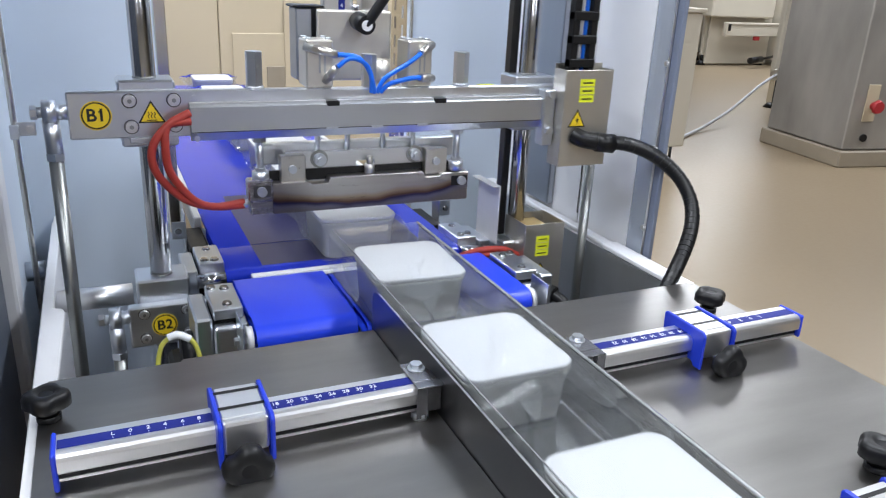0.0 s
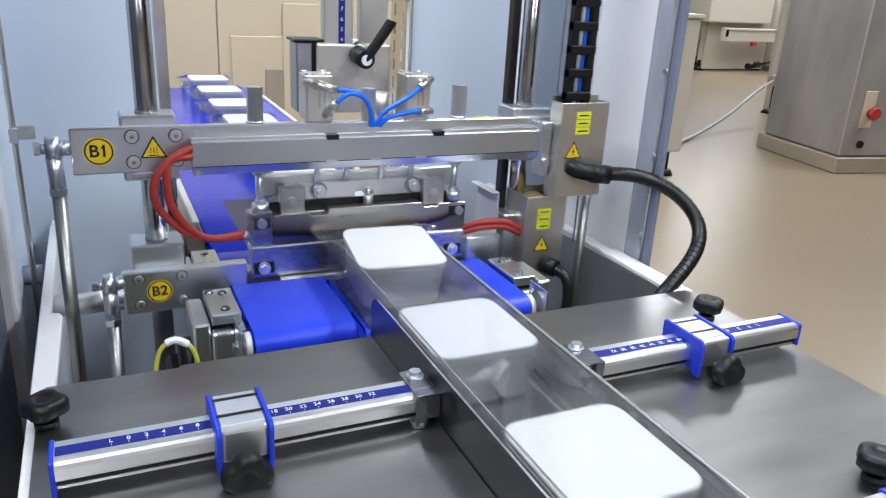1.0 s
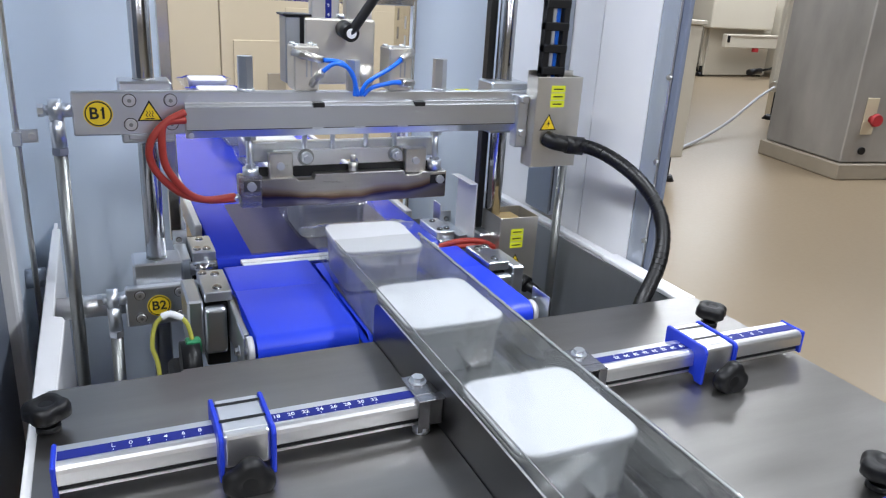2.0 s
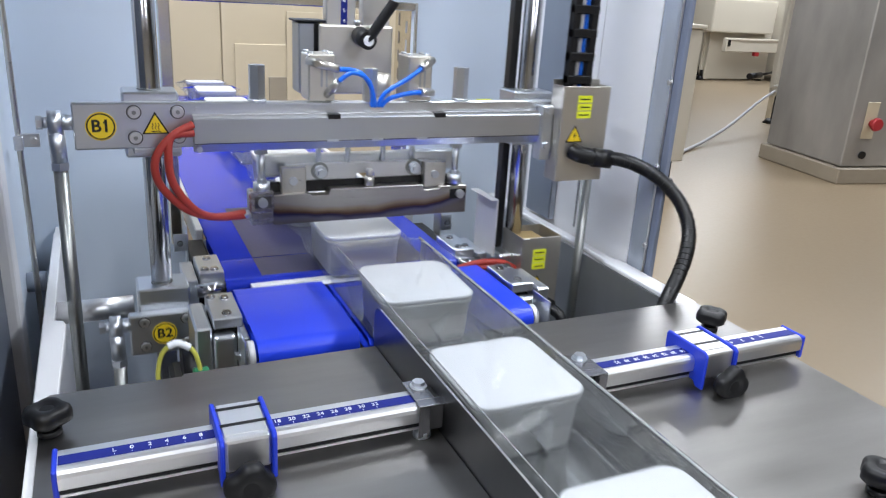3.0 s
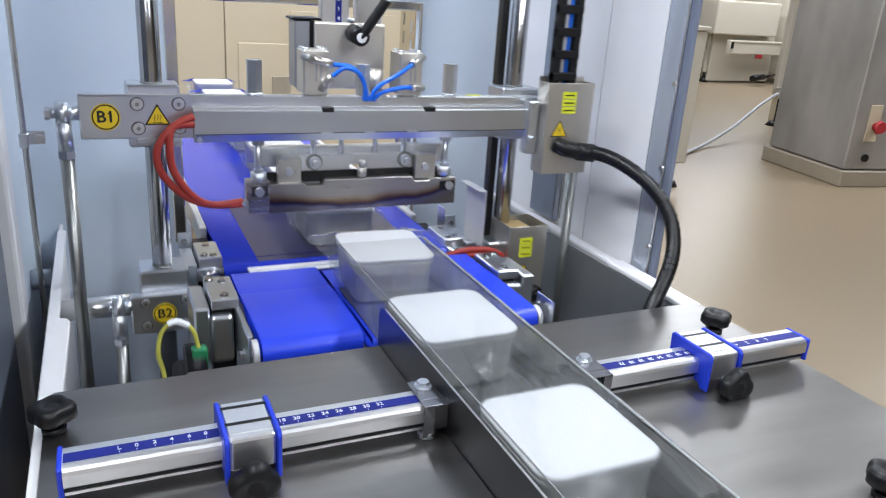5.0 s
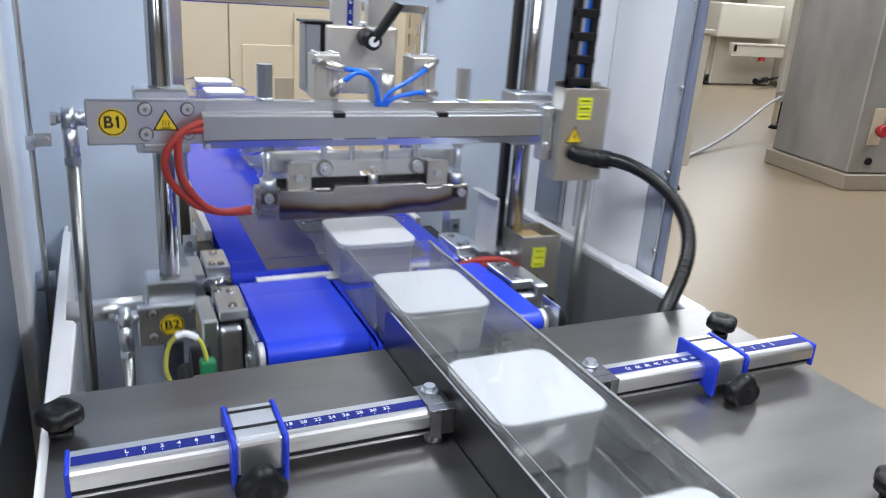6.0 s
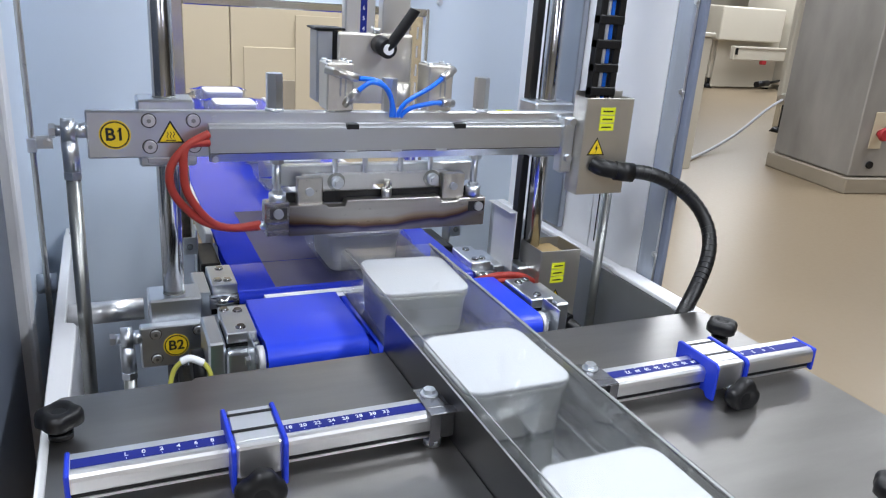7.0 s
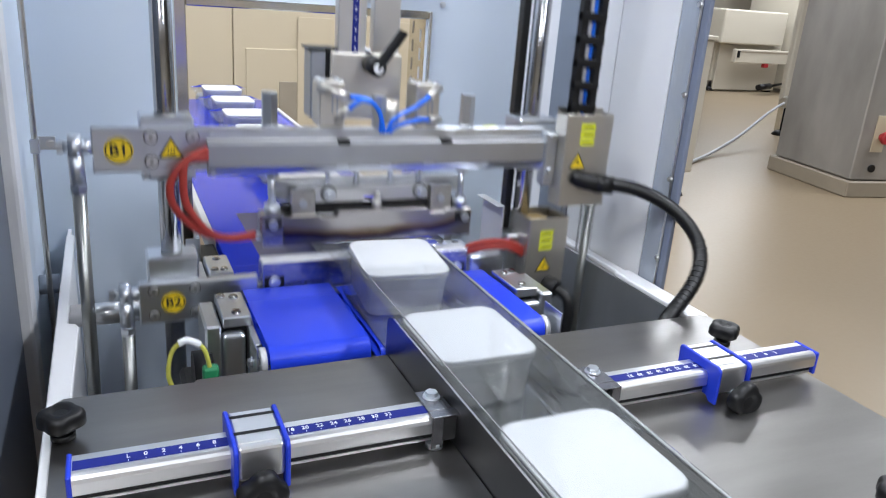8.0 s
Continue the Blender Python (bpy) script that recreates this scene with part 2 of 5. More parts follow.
def pipe(bm, pts, r, n=24, seg=10, ribs=0.0):
    """A round tube along a smooth curve; ribs: how far every second ring stands back."""
    c = spline(pts, n)
    rings = []
    side = None
    for i, p in enumerate(c):
        d = (c[min(i + 1, n)] - c[max(i - 1, 0)]).normalized()
        side = (d.orthogonal() if side is None else side - d * side.dot(d)).normalized()
        up = d.cross(side)
        rr = r - (ribs if i % 2 else 0)
        rings.append([bm.verts.new(p + (side * math.cos(a) + up * math.sin(a)) * rr) for a in (2 * math.pi * k / seg for k in range(seg))])
    for s, t in zip(rings, rings[1:]):
        for k in range(seg):
            bm.faces.new((s[k], s[(k + 1) % seg], t[(k + 1) % seg], t[k])).smooth = True
    bm.faces.new(rings[0][::-1]), bm.faces.new(rings[-1])
    return bm


def finish(name, bm, mat):
    bmesh.ops.recalc_face_normals(bm, faces=bm.faces)
    me = bpy.data.meshes.new(name)
    bm.to_mesh(me)
    bm.free()
    me.materials.append(mat)
    return me


def part(name, bm, mat, parent, label=""):
    ob = new(name, finish(name, bm, mat))
    ob.parent = parent
    return tagged(ob, label)


def thing(name, bm, mat, label, category, group="", kind=""):
    return tagged(new(name, finish(name, bm, mat)), label, category, group, kind)


def root(name, label, category, group="", kind=""):
    ob = new(name)
    ob.empty_display_size = 0.05
    return tagged(ob, label, category, group, kind)


def B():
    return bmesh.new()


def words(name, text, size, m, mat, parent, depth=0.0004, bold=0.0):
    """Printed characters as a thin mesh."""
    cu = bpy.data.curves.new(name, "FONT")
    cu.body, cu.size, cu.extrude, cu.align_x, cu.align_y = text, size, depth, "CENTER", "CENTER"
    cu.resolution_u = 3
    cu.offset = bold * size
    tmp = bpy.data.objects.new(name, cu)
    me = bpy.data.meshes.new_from_object(tmp)
    bpy.data.objects.remove(tmp)
    bpy.data.curves.remove(cu)
    me.transform(m)
    me.materials.clear()
    me.materials.append(mat)
    ob = new(name, me)
    ob.parent = parent
    return ob


FRONT = pose(0, 0, 0, 90)   # turns flat print to face the infeed side


def screw(bm, x, y, z, r=0.008, axis=1):
    """A socket-head screw whose head faces -y (axis 1), +z (axis 2) or -x (axis 0)."""
    d = {0: Vector((-1, 0, 0)), 1: Vector((0, -1, 0)), 2: Vector((0, 0, 1))}[axis]
    p = Vector((x, y, z))
    cyl(bm, p - d * 0.002, p + d * 0.0015, r * 1.25, 16)
    cyl(bm, p, p + d * 0.005, r * 0.95, 12)
    return bm


# ---------------- the hall ----------------
thing("floor", box(B(), -6, 20, -7, 20, -0.1, 0), M_FLOOR, "glossy beige epoxy floor of the hall", "floor", kind="structure")
# unseen roof, kept high and dark so the table reflects less light
thing("ceiling", box(B(), -6, 20, -7, 20, 5.0, 5.1), M_CEIL, "unseen grey hall roof, set high and dark to dim reflections", "ceiling", kind="structure")
thing("wall_north", box(B(), -6, 20, 17, 17.2, 0, 5.0), M_WALL, "cream painted hall wall", "wall", kind="structure")
thing("wall_south", box(B(), -6, 20, -7.2, -7, 0, 5.0), M_WALL, "cream painted hall wall", "wall", kind="structure")
thing("wall_west", box(B(), -6.2, -6, -7, 20, 0, 5.0), M_WALL, "cream painted hall wall", "wall", kind="structure")
thing("wall_east", box(B(), 20, 20.2, -7, 20, 0, 5.0), M_WALL, "cream painted hall wall", "wall", kind="structure")

m = bpy.data.materials.new("lamp_diffuser")
m.use_nodes = True
m.node_tree.nodes["Principled BSDF"].inputs["Emission Color"].default_value = (0.92, 0.96, 1, 1)
m.node_tree.nodes["Principled BSDF"].inputs["Emission Strength"].default_value = 6
M_DIFF = m
lamp0 = None
for lx, ly in ADDED_LAMPS:
    if lamp0 is None:
        lamp0 = root("added_ceiling_lamp", "unseen added ceiling light, long and white with bright diffuser", "ceiling lamp", "ceiling lamps of the hall")
        part("housing", box(B(), -0.17, 0.17, -1.15, 1.15, 0.03, 0.12, 0.008), M_WHITE, lamp0)
        part("diffuser", box(B(), -0.15, 0.15, -1.1, 1.1, 0.005, 0.03), M_DIFF, lamp0)
        for wy in (-0.8, 0.8):
            part("hanger", cyl(B(), (0, wy, 0.12), (0, wy, 1.62), 0.003, 6), M_ZINC, lamp0)
        lamp0.location = (lx, ly, 3.38)
    else:
        copy_thing(lamp0, pose(lx, ly, 3.38))

# ---------------- machine enclosure ----------------
bp = root("back_panel", "pale blue painted back panel with a window opening", "panel", kind="structure")
YB = 1.2
for x0, x1, z0, z1 in ((-0.68, -0.325, 0.25, 2.3), (0.335, 0.70, 0.25, 2.3), (-0.325, 0.335, 1.455, 2.3), (-0.325, 0.335, 0.25, 0.80)):
    part("sheet", box(B(), x0, x1, YB, YB + 0.02, z0, z1), M_PANEL, bp)
# bent steel frame round the window opening
for x0, x1, z0, z1 in ((-0.352, -0.3215, 0.80, 1.462), (0.3355, 0.346, 0.80, 1.462), (-0.3212, 0.3352, 1.440, 1.462)):
    part("frame", box(B(), x0, x1, YB - 0.004, YB + 0.03, z0, z1, 0.003), M_FRAME, bp, "polished steel window frame")
jamb = part("slotted_jamb", box(B(), 0.336, 0.339, YB + 0.031, YB + 0.150, 0.80, 1.44), M_FRAME, bp, "deep slotted steel jamb")
for i in range(11):
    for k, yy in enumerate((0.052, 0.112)):
        z = 0.845 + i * 0.053 + k * 0.02
        part("slot", box(B(), 0.3352, 0.3358, YB + yy, YB + yy + 0.012, z, z + 0.034), M_PLINTH if k else M_PLATE, jamb)
for sx in (-0.33, -0.05, 0.16, 0.375):
    part("screw", screw(B(), sx, YB - 0.001, 1.482, 0.007), M_ZINC, bp)
ww = root("wall_right_panel", "pale grey side panel of the machine housing", "panel", kind="structure")
part("corner_strip", box(B(), 0.640, 0.659, 0.87, 1.0, 0.90, 2.3, 0.003), M_GREYPROF, ww)
part("sheet", box(B(), 0.66, 0.68, 0.745, YB, 0.80, 2.3), M_WHITE, ww)
part("sheet", box(B(), 0.66, 0.68, 0.531, 0.741, 0.80, 2.3), M_WHITE, ww)
part("post", prism(B(), [(0.672, 0.530), (0.6615, 0.530), (0.6585, 0.524), (0.6560, 0.514), (0.6545, 0.502), (0.6540, 0.488), (0.6545, 0.474), (0.6560, 0.464), (0.672, 0.464)], 2, 0.75, 2.3), M_POST, ww, "rounded grey-blue housing post")
part("edge_rod", cyl(B(), (0.6535, 0.4595, 0.75), (0.6535, 0.4595, 2.3), 0.0026, 12), M_ALU, ww, "thin bright hinge rod")
part("edge_flange", box(B(), 0.657, 0.669, 0.438, 0.4635, 0.75, 2.3, 0.003, 2), M_DARKPOST, ww, "slate blue door edge")
for sz in (0.80, 0.96, 1.15, 1.34, 1.53):
    part("screw", screw(B(), 0.6525, 0.463, sz, 0.006, 0), M_ALU, ww)
wl = root("wall_left_panel", "pale blue side panel of the machine housing", "panel", kind="structure")
part("sheet", box(B(), -0.70, -0.68, 0.78, YB, 0.25, 2.3), M_PANEL, wl)
part("post", box(B(), -0.72, -0.678, 0.70, 0.775, 0.25, 2.3, 0.008, 2), M_WHITE, wl)
part("door", box(B(), -0.74, -0.70, 0.10, 0.695, 0.25, 2.3, 0.01, 2), M_DARKPANEL, wl, "slate grey hinged door")
part("pivot_tube", cyl(B(), (-0.657, 0.86, 0.45), (-0.657, 0.86, 2.3), 0.006, 12), M_BRASS, wl, "thin bronze-coloured tube")
bm = B()
box(bm, -0.660, -0.618, 0.856, 0.859, 1.152, 1.180, 0.001)
box(bm, -0.666, -0.648, 0.847, 0.8555, 1.146, 1.176, 0.002)
part("tube_clip", bm, M_ZINC, wl, "zinc tube clip")
part("screw", screw(B(), -0.629, 0.855, 1.166, 0.0065), M_ALU, wl)
part("grommet", cyl(B(), (-0.68, 0.90, 0.84), (-0.64, 0.90, 0.84), 0.022, 20), M_GREYPROF, wl)
# ---------------- machine base ----------------
base = root("wrapping_machine", "white and steel base frame of the wrapping machine", "machine")
part("side_plate", box(B(), 0.60, 0.61, 0.262, YB, 0.25, 0.885), M_SIDE, base, "brushed steel inner side plate")
part("rail", box(B(), 0.60, 0.645, 0.262, 0.545, 0.886, 0.899, 0.003), M_WHITE, base)
part("rail", box(B(), 0.618, 0.645, 0.545, YB, 0.880, 0.893, 0.003), M_WHITE, base)
part("rail", prism(B(), [(-0.630, -1.2), (-0.6165, -1.2), (-0.6165, 0.24), (-0.596, 0.262), (-0.591, 0.545), (-0.595, 0.560), (-0.610, 0.566), (-0.612, 1.10), (-0.630, 1.10)], 2, 0.872, 0.888, 0.002), M_WHITE, base)
part("side_plate", box(B(), -0.630, -0.622, -1.2, YB, 0.25, 0.872), M_WHITE, base)
part("side_plate", box(B(), 0.611, 0.635, -1.2, 0.26, 0.1, 0.885), M_WHITE, base)
part("front_plate", box(B(), -0.62, 0.611, -1.2, -1.18, 0.1, 0.885), M_WHITE, base)
part("cross_shaft", cyl(B(), (-0.623, 0.785, 0.807), (-0.468, 0.785, 0.807), 0.0240, 24), M_ALU, base, "satin steel cross shaft")
part("floor_pan", box(B(), -0.62, 0.60, 0.0, YB, 0.25, 0.26), M_SIDE, base)
for fx in (-0.58, 0.56):
    for fy in (-1.1, 1.1):
        part("foot", cyl(cyl(B(), (fx, fy, 0), (fx, fy, 0.02), 0.035, 16), (fx, fy, 0.02), (fx, fy, 0.26), 0.012, 12), M_BLACK, base)

# ---------------- infeed table ----------------
table = root("infeed_table", "dark brushed stainless steel infeed table", "table")
part("top", prism(B(), [(-0.615, -1.2), (-0.088, -1.2), (-0.088, 0.268), (-0.412, 0.2655), (-0.4175, 0.258), (-0.605, 0.259), (-0.615, 0.249)], 2, 0.896, 0.900), M_TABLE, table)
part("top", prism(B(), [(0.126, -1.2), (0.637, -1.2), (0.637, 0.255), (0.625, 0.268), (0.126, 0.266)], 2, 0.896, 0.900), M_TABLE, table)
part("bed", box(B(), -0.0875, 0.1255, -1.2, 0.290, 0.884, 0.888), M_GUIDE, table, "sunk steel sliding bed")
part("apron", box(B(), -0.60, 0.60, 0.235, 0.245, 0.82, 0.893), M_TABLE, table)


def guide(x, y1, top):
    g = root("guide_plate", "upright polished steel product guide plate", "guide", "pair of product guides")
    bm = B()
    t = 0.002
    prism(bm, [(-1.15, 0.889), (y1, 0.889), (y1, top - 0.022), (y1 - 0.004, top - 0.011), (y1 - 0.014, top - 0.003), (y1 - 0.031, top), (-1.15, top)], 0, x - t / 2, x + t / 2)
    part("plate", bm, M_GUIDE, g)
    # brighter metal strip paints the light that falls on the top edge
    part("edge", box(B(), x - 0.0016, x + 0.0016, -1.15, y1 - 0.031, top + 0.0001, top + 0.0012), M_ALU, g, "top edge, light from above painted as brighter metal")
    return g


guide(-0.0855, 0.280, 0.977)
guide(0.1235, 0.06, 0.945)


def lobed_knob(bm, c, axis, r=0.028, h=0.030):
    """A moulded knob with lobes, its flat end along axis."""
    q = Vector(axis).to_track_quat("Z", "Y").to_matrix().to_4x4()
    m = Matrix.Translation(c) @ q
    n, rows = 40, ((0.0, 0.40), (0.25, 0.42), (0.32, 0.86), (0.42, 1.0), (0.78, 1.0), (0.92, 0.93), (1.0, 0.78), (1.0, 0.42), (0.90, 0.30))
    rings = []
    for hz, k in rows:
        ring = []
        for i in range(n):
            a = 2 * math.pi * i / n
            lobe = 1 - (0.17 * (0.5 - 0.5 * math.cos(4 * a + 0.6)) ** 1.6 if k > 0.6 else 0)
            ring.append(bm.verts.new(m @ Vector((r * k * lobe * math.cos(a), r * k * lobe * math.sin(a), hz * h))))
        rings.append(ring)
    for s, t in zip(rings, rings[1:]):
        for i in range(n):
            bm.faces.new((s[i], s[(i + 1) % n], t[(i + 1) % n], t[i])).smooth = True
    bm.faces.new(rings[0][::-1]), bm.faces.new(rings[-1])
    return bm


def ruler(sign, x_in, x_out, x_cl, numbers, y, kx, kz):
    """A grooved aluminium bar with printed scale, its clamp and its bracket; sign: +1 on the side of growing x."""
    z0, z1 = 0.912, 0.952
    r = root("guide_ruler", "aluminium profile ruler with blue printed scale and end cap", "ruler", "guide rulers of the infeed table")
    bm = B()
    # section across y, z with side grooves
    sec = [(0.026, z0), (0.026, z0 + 0.010), (0.018, z0 + 0.010), (0.018, z0 + 0.017), (0.026, z0 + 0.017), (0.026, z1 - 0.004), (0.022, z1),
           (-0.016, z1), (-0.0205, z1 - 0.0012), (-0.0240, z1 - 0.0045), (-0.0258, z1 - 0.009), (-0.026, z0 + 0.016), (-0.0245, z0 + 0.014), (-0.016, z0 + 0.014), (-0.016, z0 + 0.004), (-0.019, z0 + 0.004), (-0.019, z0)]
    prism(bm, [(p + y, q) for p, q in sec], 0, min(x_in, x_out), max(x_in, x_out))
    part("profile", bm, M_ALU, r)
    part("groove_strip", box(B(), min(x_in, x_out), max(x_in, x_out), y - 0.0186, y - 0.0162, z0 + 0.0045, z0 + 0.0138), M_BLACK, r, "dark slot of the profile")
    part("scale_tape", box(B(), min(x_in, x_out) + 0.001, max(x_in, x_out) - 0.001, y - 0.010, y + 0.009, z1, z1 + 0.0006), M_SCALE, r, "blue scale tape with white figures")
    part("end_cap", box(B(), x_out, x_out + sign * 0.006, y - 0.027, y + 0.027, z0 - (0.010 if sign < 0 else 0.001), z1 + 0.002, 0.002), M_BLUE, r, "blue plastic end cap")
    turn = 0 if sign < 0 else 180
    for text, x in numbers:
        words("figure", text, 0.0102, pose(x, y + (0.001 if sign < 0 else -0.001), z1 + 0.0008, 0, 0, turn), M_INK, r)
        part("tick", box(B(), x - 0.0004, x + 0.0004, y - sign * -0.0085, y - sign * -0.0058, z1 + 0.0006, z1 + 0.001), M_INK, r)
    # clamp block with two blue side plates
    c = root("ruler_clamp", "aluminium clamp block with blue side plates and black knob", "clamp", "ruler clamps of the infeed table")
    w = 0.030
    bm = B()
    box(bm, x_cl - w, x_cl + w, y - 0.034, y + 0.046, z1 + 0.004, z1 + 0.014, 0.003)
    box(bm, x_cl - w, x_cl + w, y - 0.045, y - 0.029, z0 + 0.006, z1 + 0.0135, 0.005, 2)
    part("block", bm, M_ALU, c)
    for gy in (-0.012, 0.028):
        part("groove", box(B(), x_cl - w - 0.0005, x_cl + w + 0.0005, y + gy, y + gy + 0.006, z1 + 0.0141, z1 + 0.0146), M_BLACK, c, "dark groove in the clamp top")
    for s in (-1, 1):
        xs = x_cl + s * (w + 0.0025)
        bm = B()
        prism(bm, [(y - 0.050, 0.902), (y - 0.034, 0.902), (y - 0.028, z0 - 0.002), (y + 0.048, z0 - 0.002), (y + 0.050, z1 + 0.013), (y + 0.046, z1 + 0.017), (y - 0.043, z1 + 0.017), (y - 0.050, z1 + 0.010)], 0, xs - 0.003, xs + 0.003, 0.0015)
        part("side_plate", bm, M_BLUE, c, "blue plastic side plate")
    kn = part("knob", lobed_knob(B(), (x_cl + kx, y - 0.052, z0 + kz), (0, -1, 0), 0.0325, 0.032), M_BLACK, c, "black lobed plastic knob")
    part("stud", cyl(B(), (x_cl + kx, y - 0.030, z0 + kz), (x_cl + kx, y - 0.055, z0 + kz), 0.006), M_ZINC, c)
    # bent bracket to the guide plate
    b = root("guide_bracket", "bent steel bracket with hexagon bolt on the ruler end", "bracket", "guide brackets")
    xe = x_in
    xg = -0.0868 if sign < 0 else 0.1247
    xo = xe + sign * 0.015
    part("plate", box(B(), min(xo, xg - sign * -0.010), max(xo, xg - sign * -0.010), y - 0.012, y + 0.043, z1 + 0.001, z1 + 0.0035, 0.001), M_CLIP, b)
    part("front_strip", box(B(), min(xo, xo - sign * 0.017), max(xo, xo - sign * 0.017), y - 0.0305, y - 0.0285, z0 - 0.008, z1 + 0.003, 0.0008), M_CLIP, b)
    part("lip", box(B(), min(xo, xo - sign * 0.050), max(xo, xo - sign * 0.050), y - 0.0305, y - 0.012, z1 + 0.001, z1 + 0.0034, 0.0008), M_CLIP, b)
    part("block", box(B(), min(xg, xo - sign * 0.018), max(xg, xo - sign * 0.018), y - 0.024, y + 0.030, z0 - 0.002, z1 - 0.001, 0.0015), M_GUIDE, b, "dark steel spacer block")
    part("nut", cyl(B(), (xo - sign * 0.010, y - 0.018, z0 - 0.0115), (xo - sign * 0.010, y - 0.018, z0 - 0.002), 0.013, 18), M_ZINC, b)
    bx = xe - sign * 0.004
    part("bolt", cyl(cyl(B(), (bx, y + 0.024, z1 + 0.0035), (bx, y + 0.024, z1 + 0.0055), 0.013, 20), (bx, y + 0.024, z1 + 0.0055), (bx, y + 0.024, z1 + 0.0125), 0.0095, 6, smooth=False), M_ZINC, b, "bright hexagon bolt")
    return r


RY = -0.002
NUML = [("L", -0.520), ("0", -0.500), ("2", -0.479), ("4", -0.459), ("6", -0.438), ("8", -0.418)] + [(str(18 + 2 * i), -0.320 + i * 0.0196) for i in range(8)]
NUMR = [(str(32 - 2 * i), 0.231 + i * 0.0192) for i in range(8)] + [("4", 0.475), ("2", 0.500), ("0", 0.524), ("L", 0.545)]
ruler(-1, -0.112, -0.583, -0.366, NUML, RY, -0.004, 0.002)
ruler(1, 0.178, 0.622, 0.408, NUMR, RY, 0.006, 0.006)
ruler(1, 0.178, 0.622, 0.276, NUMR[4:], -0.470, 0.006, 0.006)
for kx, ky in ((-0.601, 0.150), (0.565, 0.138), (0.4165, -0.348)):
    k = root("clamp_knob", "black lobed plastic knob on the steel table", "knob", "table clamp knobs")
    part("grip", lobed_knob(B(), (0, 0, 0.008), (0, 0, 1), 0.0310, 0.035), M_BLACK, k)
    part("stud", cyl(B(), (0, 0, 0), (0, 0, 0.009), 0.016), M_BLACK, k)
    k.location = (kx, ky, 0.900)

# ---------------- belts ----------------
X0, X1 = -0.285, 0.264
ZB = 0.8885


def belt_loop(y0, y1, r=0.018, top=0.8885, xa=-0.285, xb=0.264, r1=None):
    """A belt band round two rollers; r1: the radius of the far one."""
    q = r if r1 is None else r1
    bm = B()
    pts = []
    for i in range(9):
        a = math.pi / 2 + math.pi * i / 8
        pts.append((y0 + r + r * math.cos(a), top - r + r * math.sin(a)))
    for i in range(9):
        a = -math.pi / 2 + math.pi * i / 8
        pts.append((y1 - q + q * math.cos(a), top - q + q * math.sin(a)))
    n = len(pts)
    a = [bm.verts.new((xa, *p)) for p in pts]
    b = [bm.verts.new((xb, *p)) for p in pts]
    for i in range(n):
        bm.faces.new((a[i], a[(i + 1) % n], b[(i + 1) % n], b[i])).smooth = True
    return bm


conv = root("infeed_belt_conveyor", "bright blue belt on a steel conveyor frame", "conveyor")
ZS, YN, RN = 0.8965, 0.334, 0.028   # raised side belts: top, front of the nose, nose radius
ZM = ZB - 0.004
SIDES = ((-0.281, -0.0945), (0.1185, 0.282))
part("belt", belt_loop(0.322, 0.572, 0.018, ZM, -0.079, 0.1000, 0.003), M_BELT, conv, "bright blue middle belt")
for xa, xb in SIDES:
    part("belt", belt_loop(YN, 0.572, RN, ZS, xa, xb, 0.003), M_BELT, conv, "bright blue conveyor belt")
part("bed", box(B(), -0.275, 0.276, YN + 0.03, 0.560, 0.842, 0.846), M_DARKPANEL, conv, "dark bed under the belts")
for s, xs in ((-1, -0.285), (1, 0.286)):
    part("roller_end", cyl(cyl(B(), (xs, YN + RN, ZS - RN), (xs + s * 0.011, YN + RN, ZS - RN), 0.0245, 28), (xs + s * 0.011, YN + RN, ZS - RN), (xs + s * 0.024, YN + RN, ZS - RN), 0.0075, 14), M_PLATE, conv, "bright roller end with its axle")
    xo = xs + s * 0.022
    part("tension_plate", box(B(), xo - 0.0015, xo + 0.0015, 0.318, 0.388, 0.835, 0.915, 0.001), M_ZINC, conv, "thin bright steel tension plate")
    part("tension_bolt", cyl(cyl(B(), (xo + s * 0.0015, YN + RN, ZS - RN), (xo + s * 0.004, YN + RN, ZS - RN), 0.011, 18), (xo + s * 0.004, YN + RN, ZS - RN), (xo + s * 0.010, YN + RN, ZS - RN), 0.008, 6, smooth=False), M_ZINC, conv, "zinc-plated tension bolt")
    part("side_frame", box(B(), xs, xs + s * 0.012, 0.395, 0.575, 0.80, 0.885, 0.002), M_ZINC, conv)

outc = root("outfeed_belt_conveyor", "long blue outfeed belt leaving through the panel window", "conveyor")
part("belt", belt_loop(0.80, 3.35, 0.004, 0.8882, r1=0.018), M_BELTFAR, outc, "blue conveyor belt")
# dark strip over the middle of the belt, ending at the window
part("dark_lane", box(B(), -0.205, 0.190, 0.803, 1.215, 0.8882, 0.8887), M_LANE, outc, "dark lane along the belt")
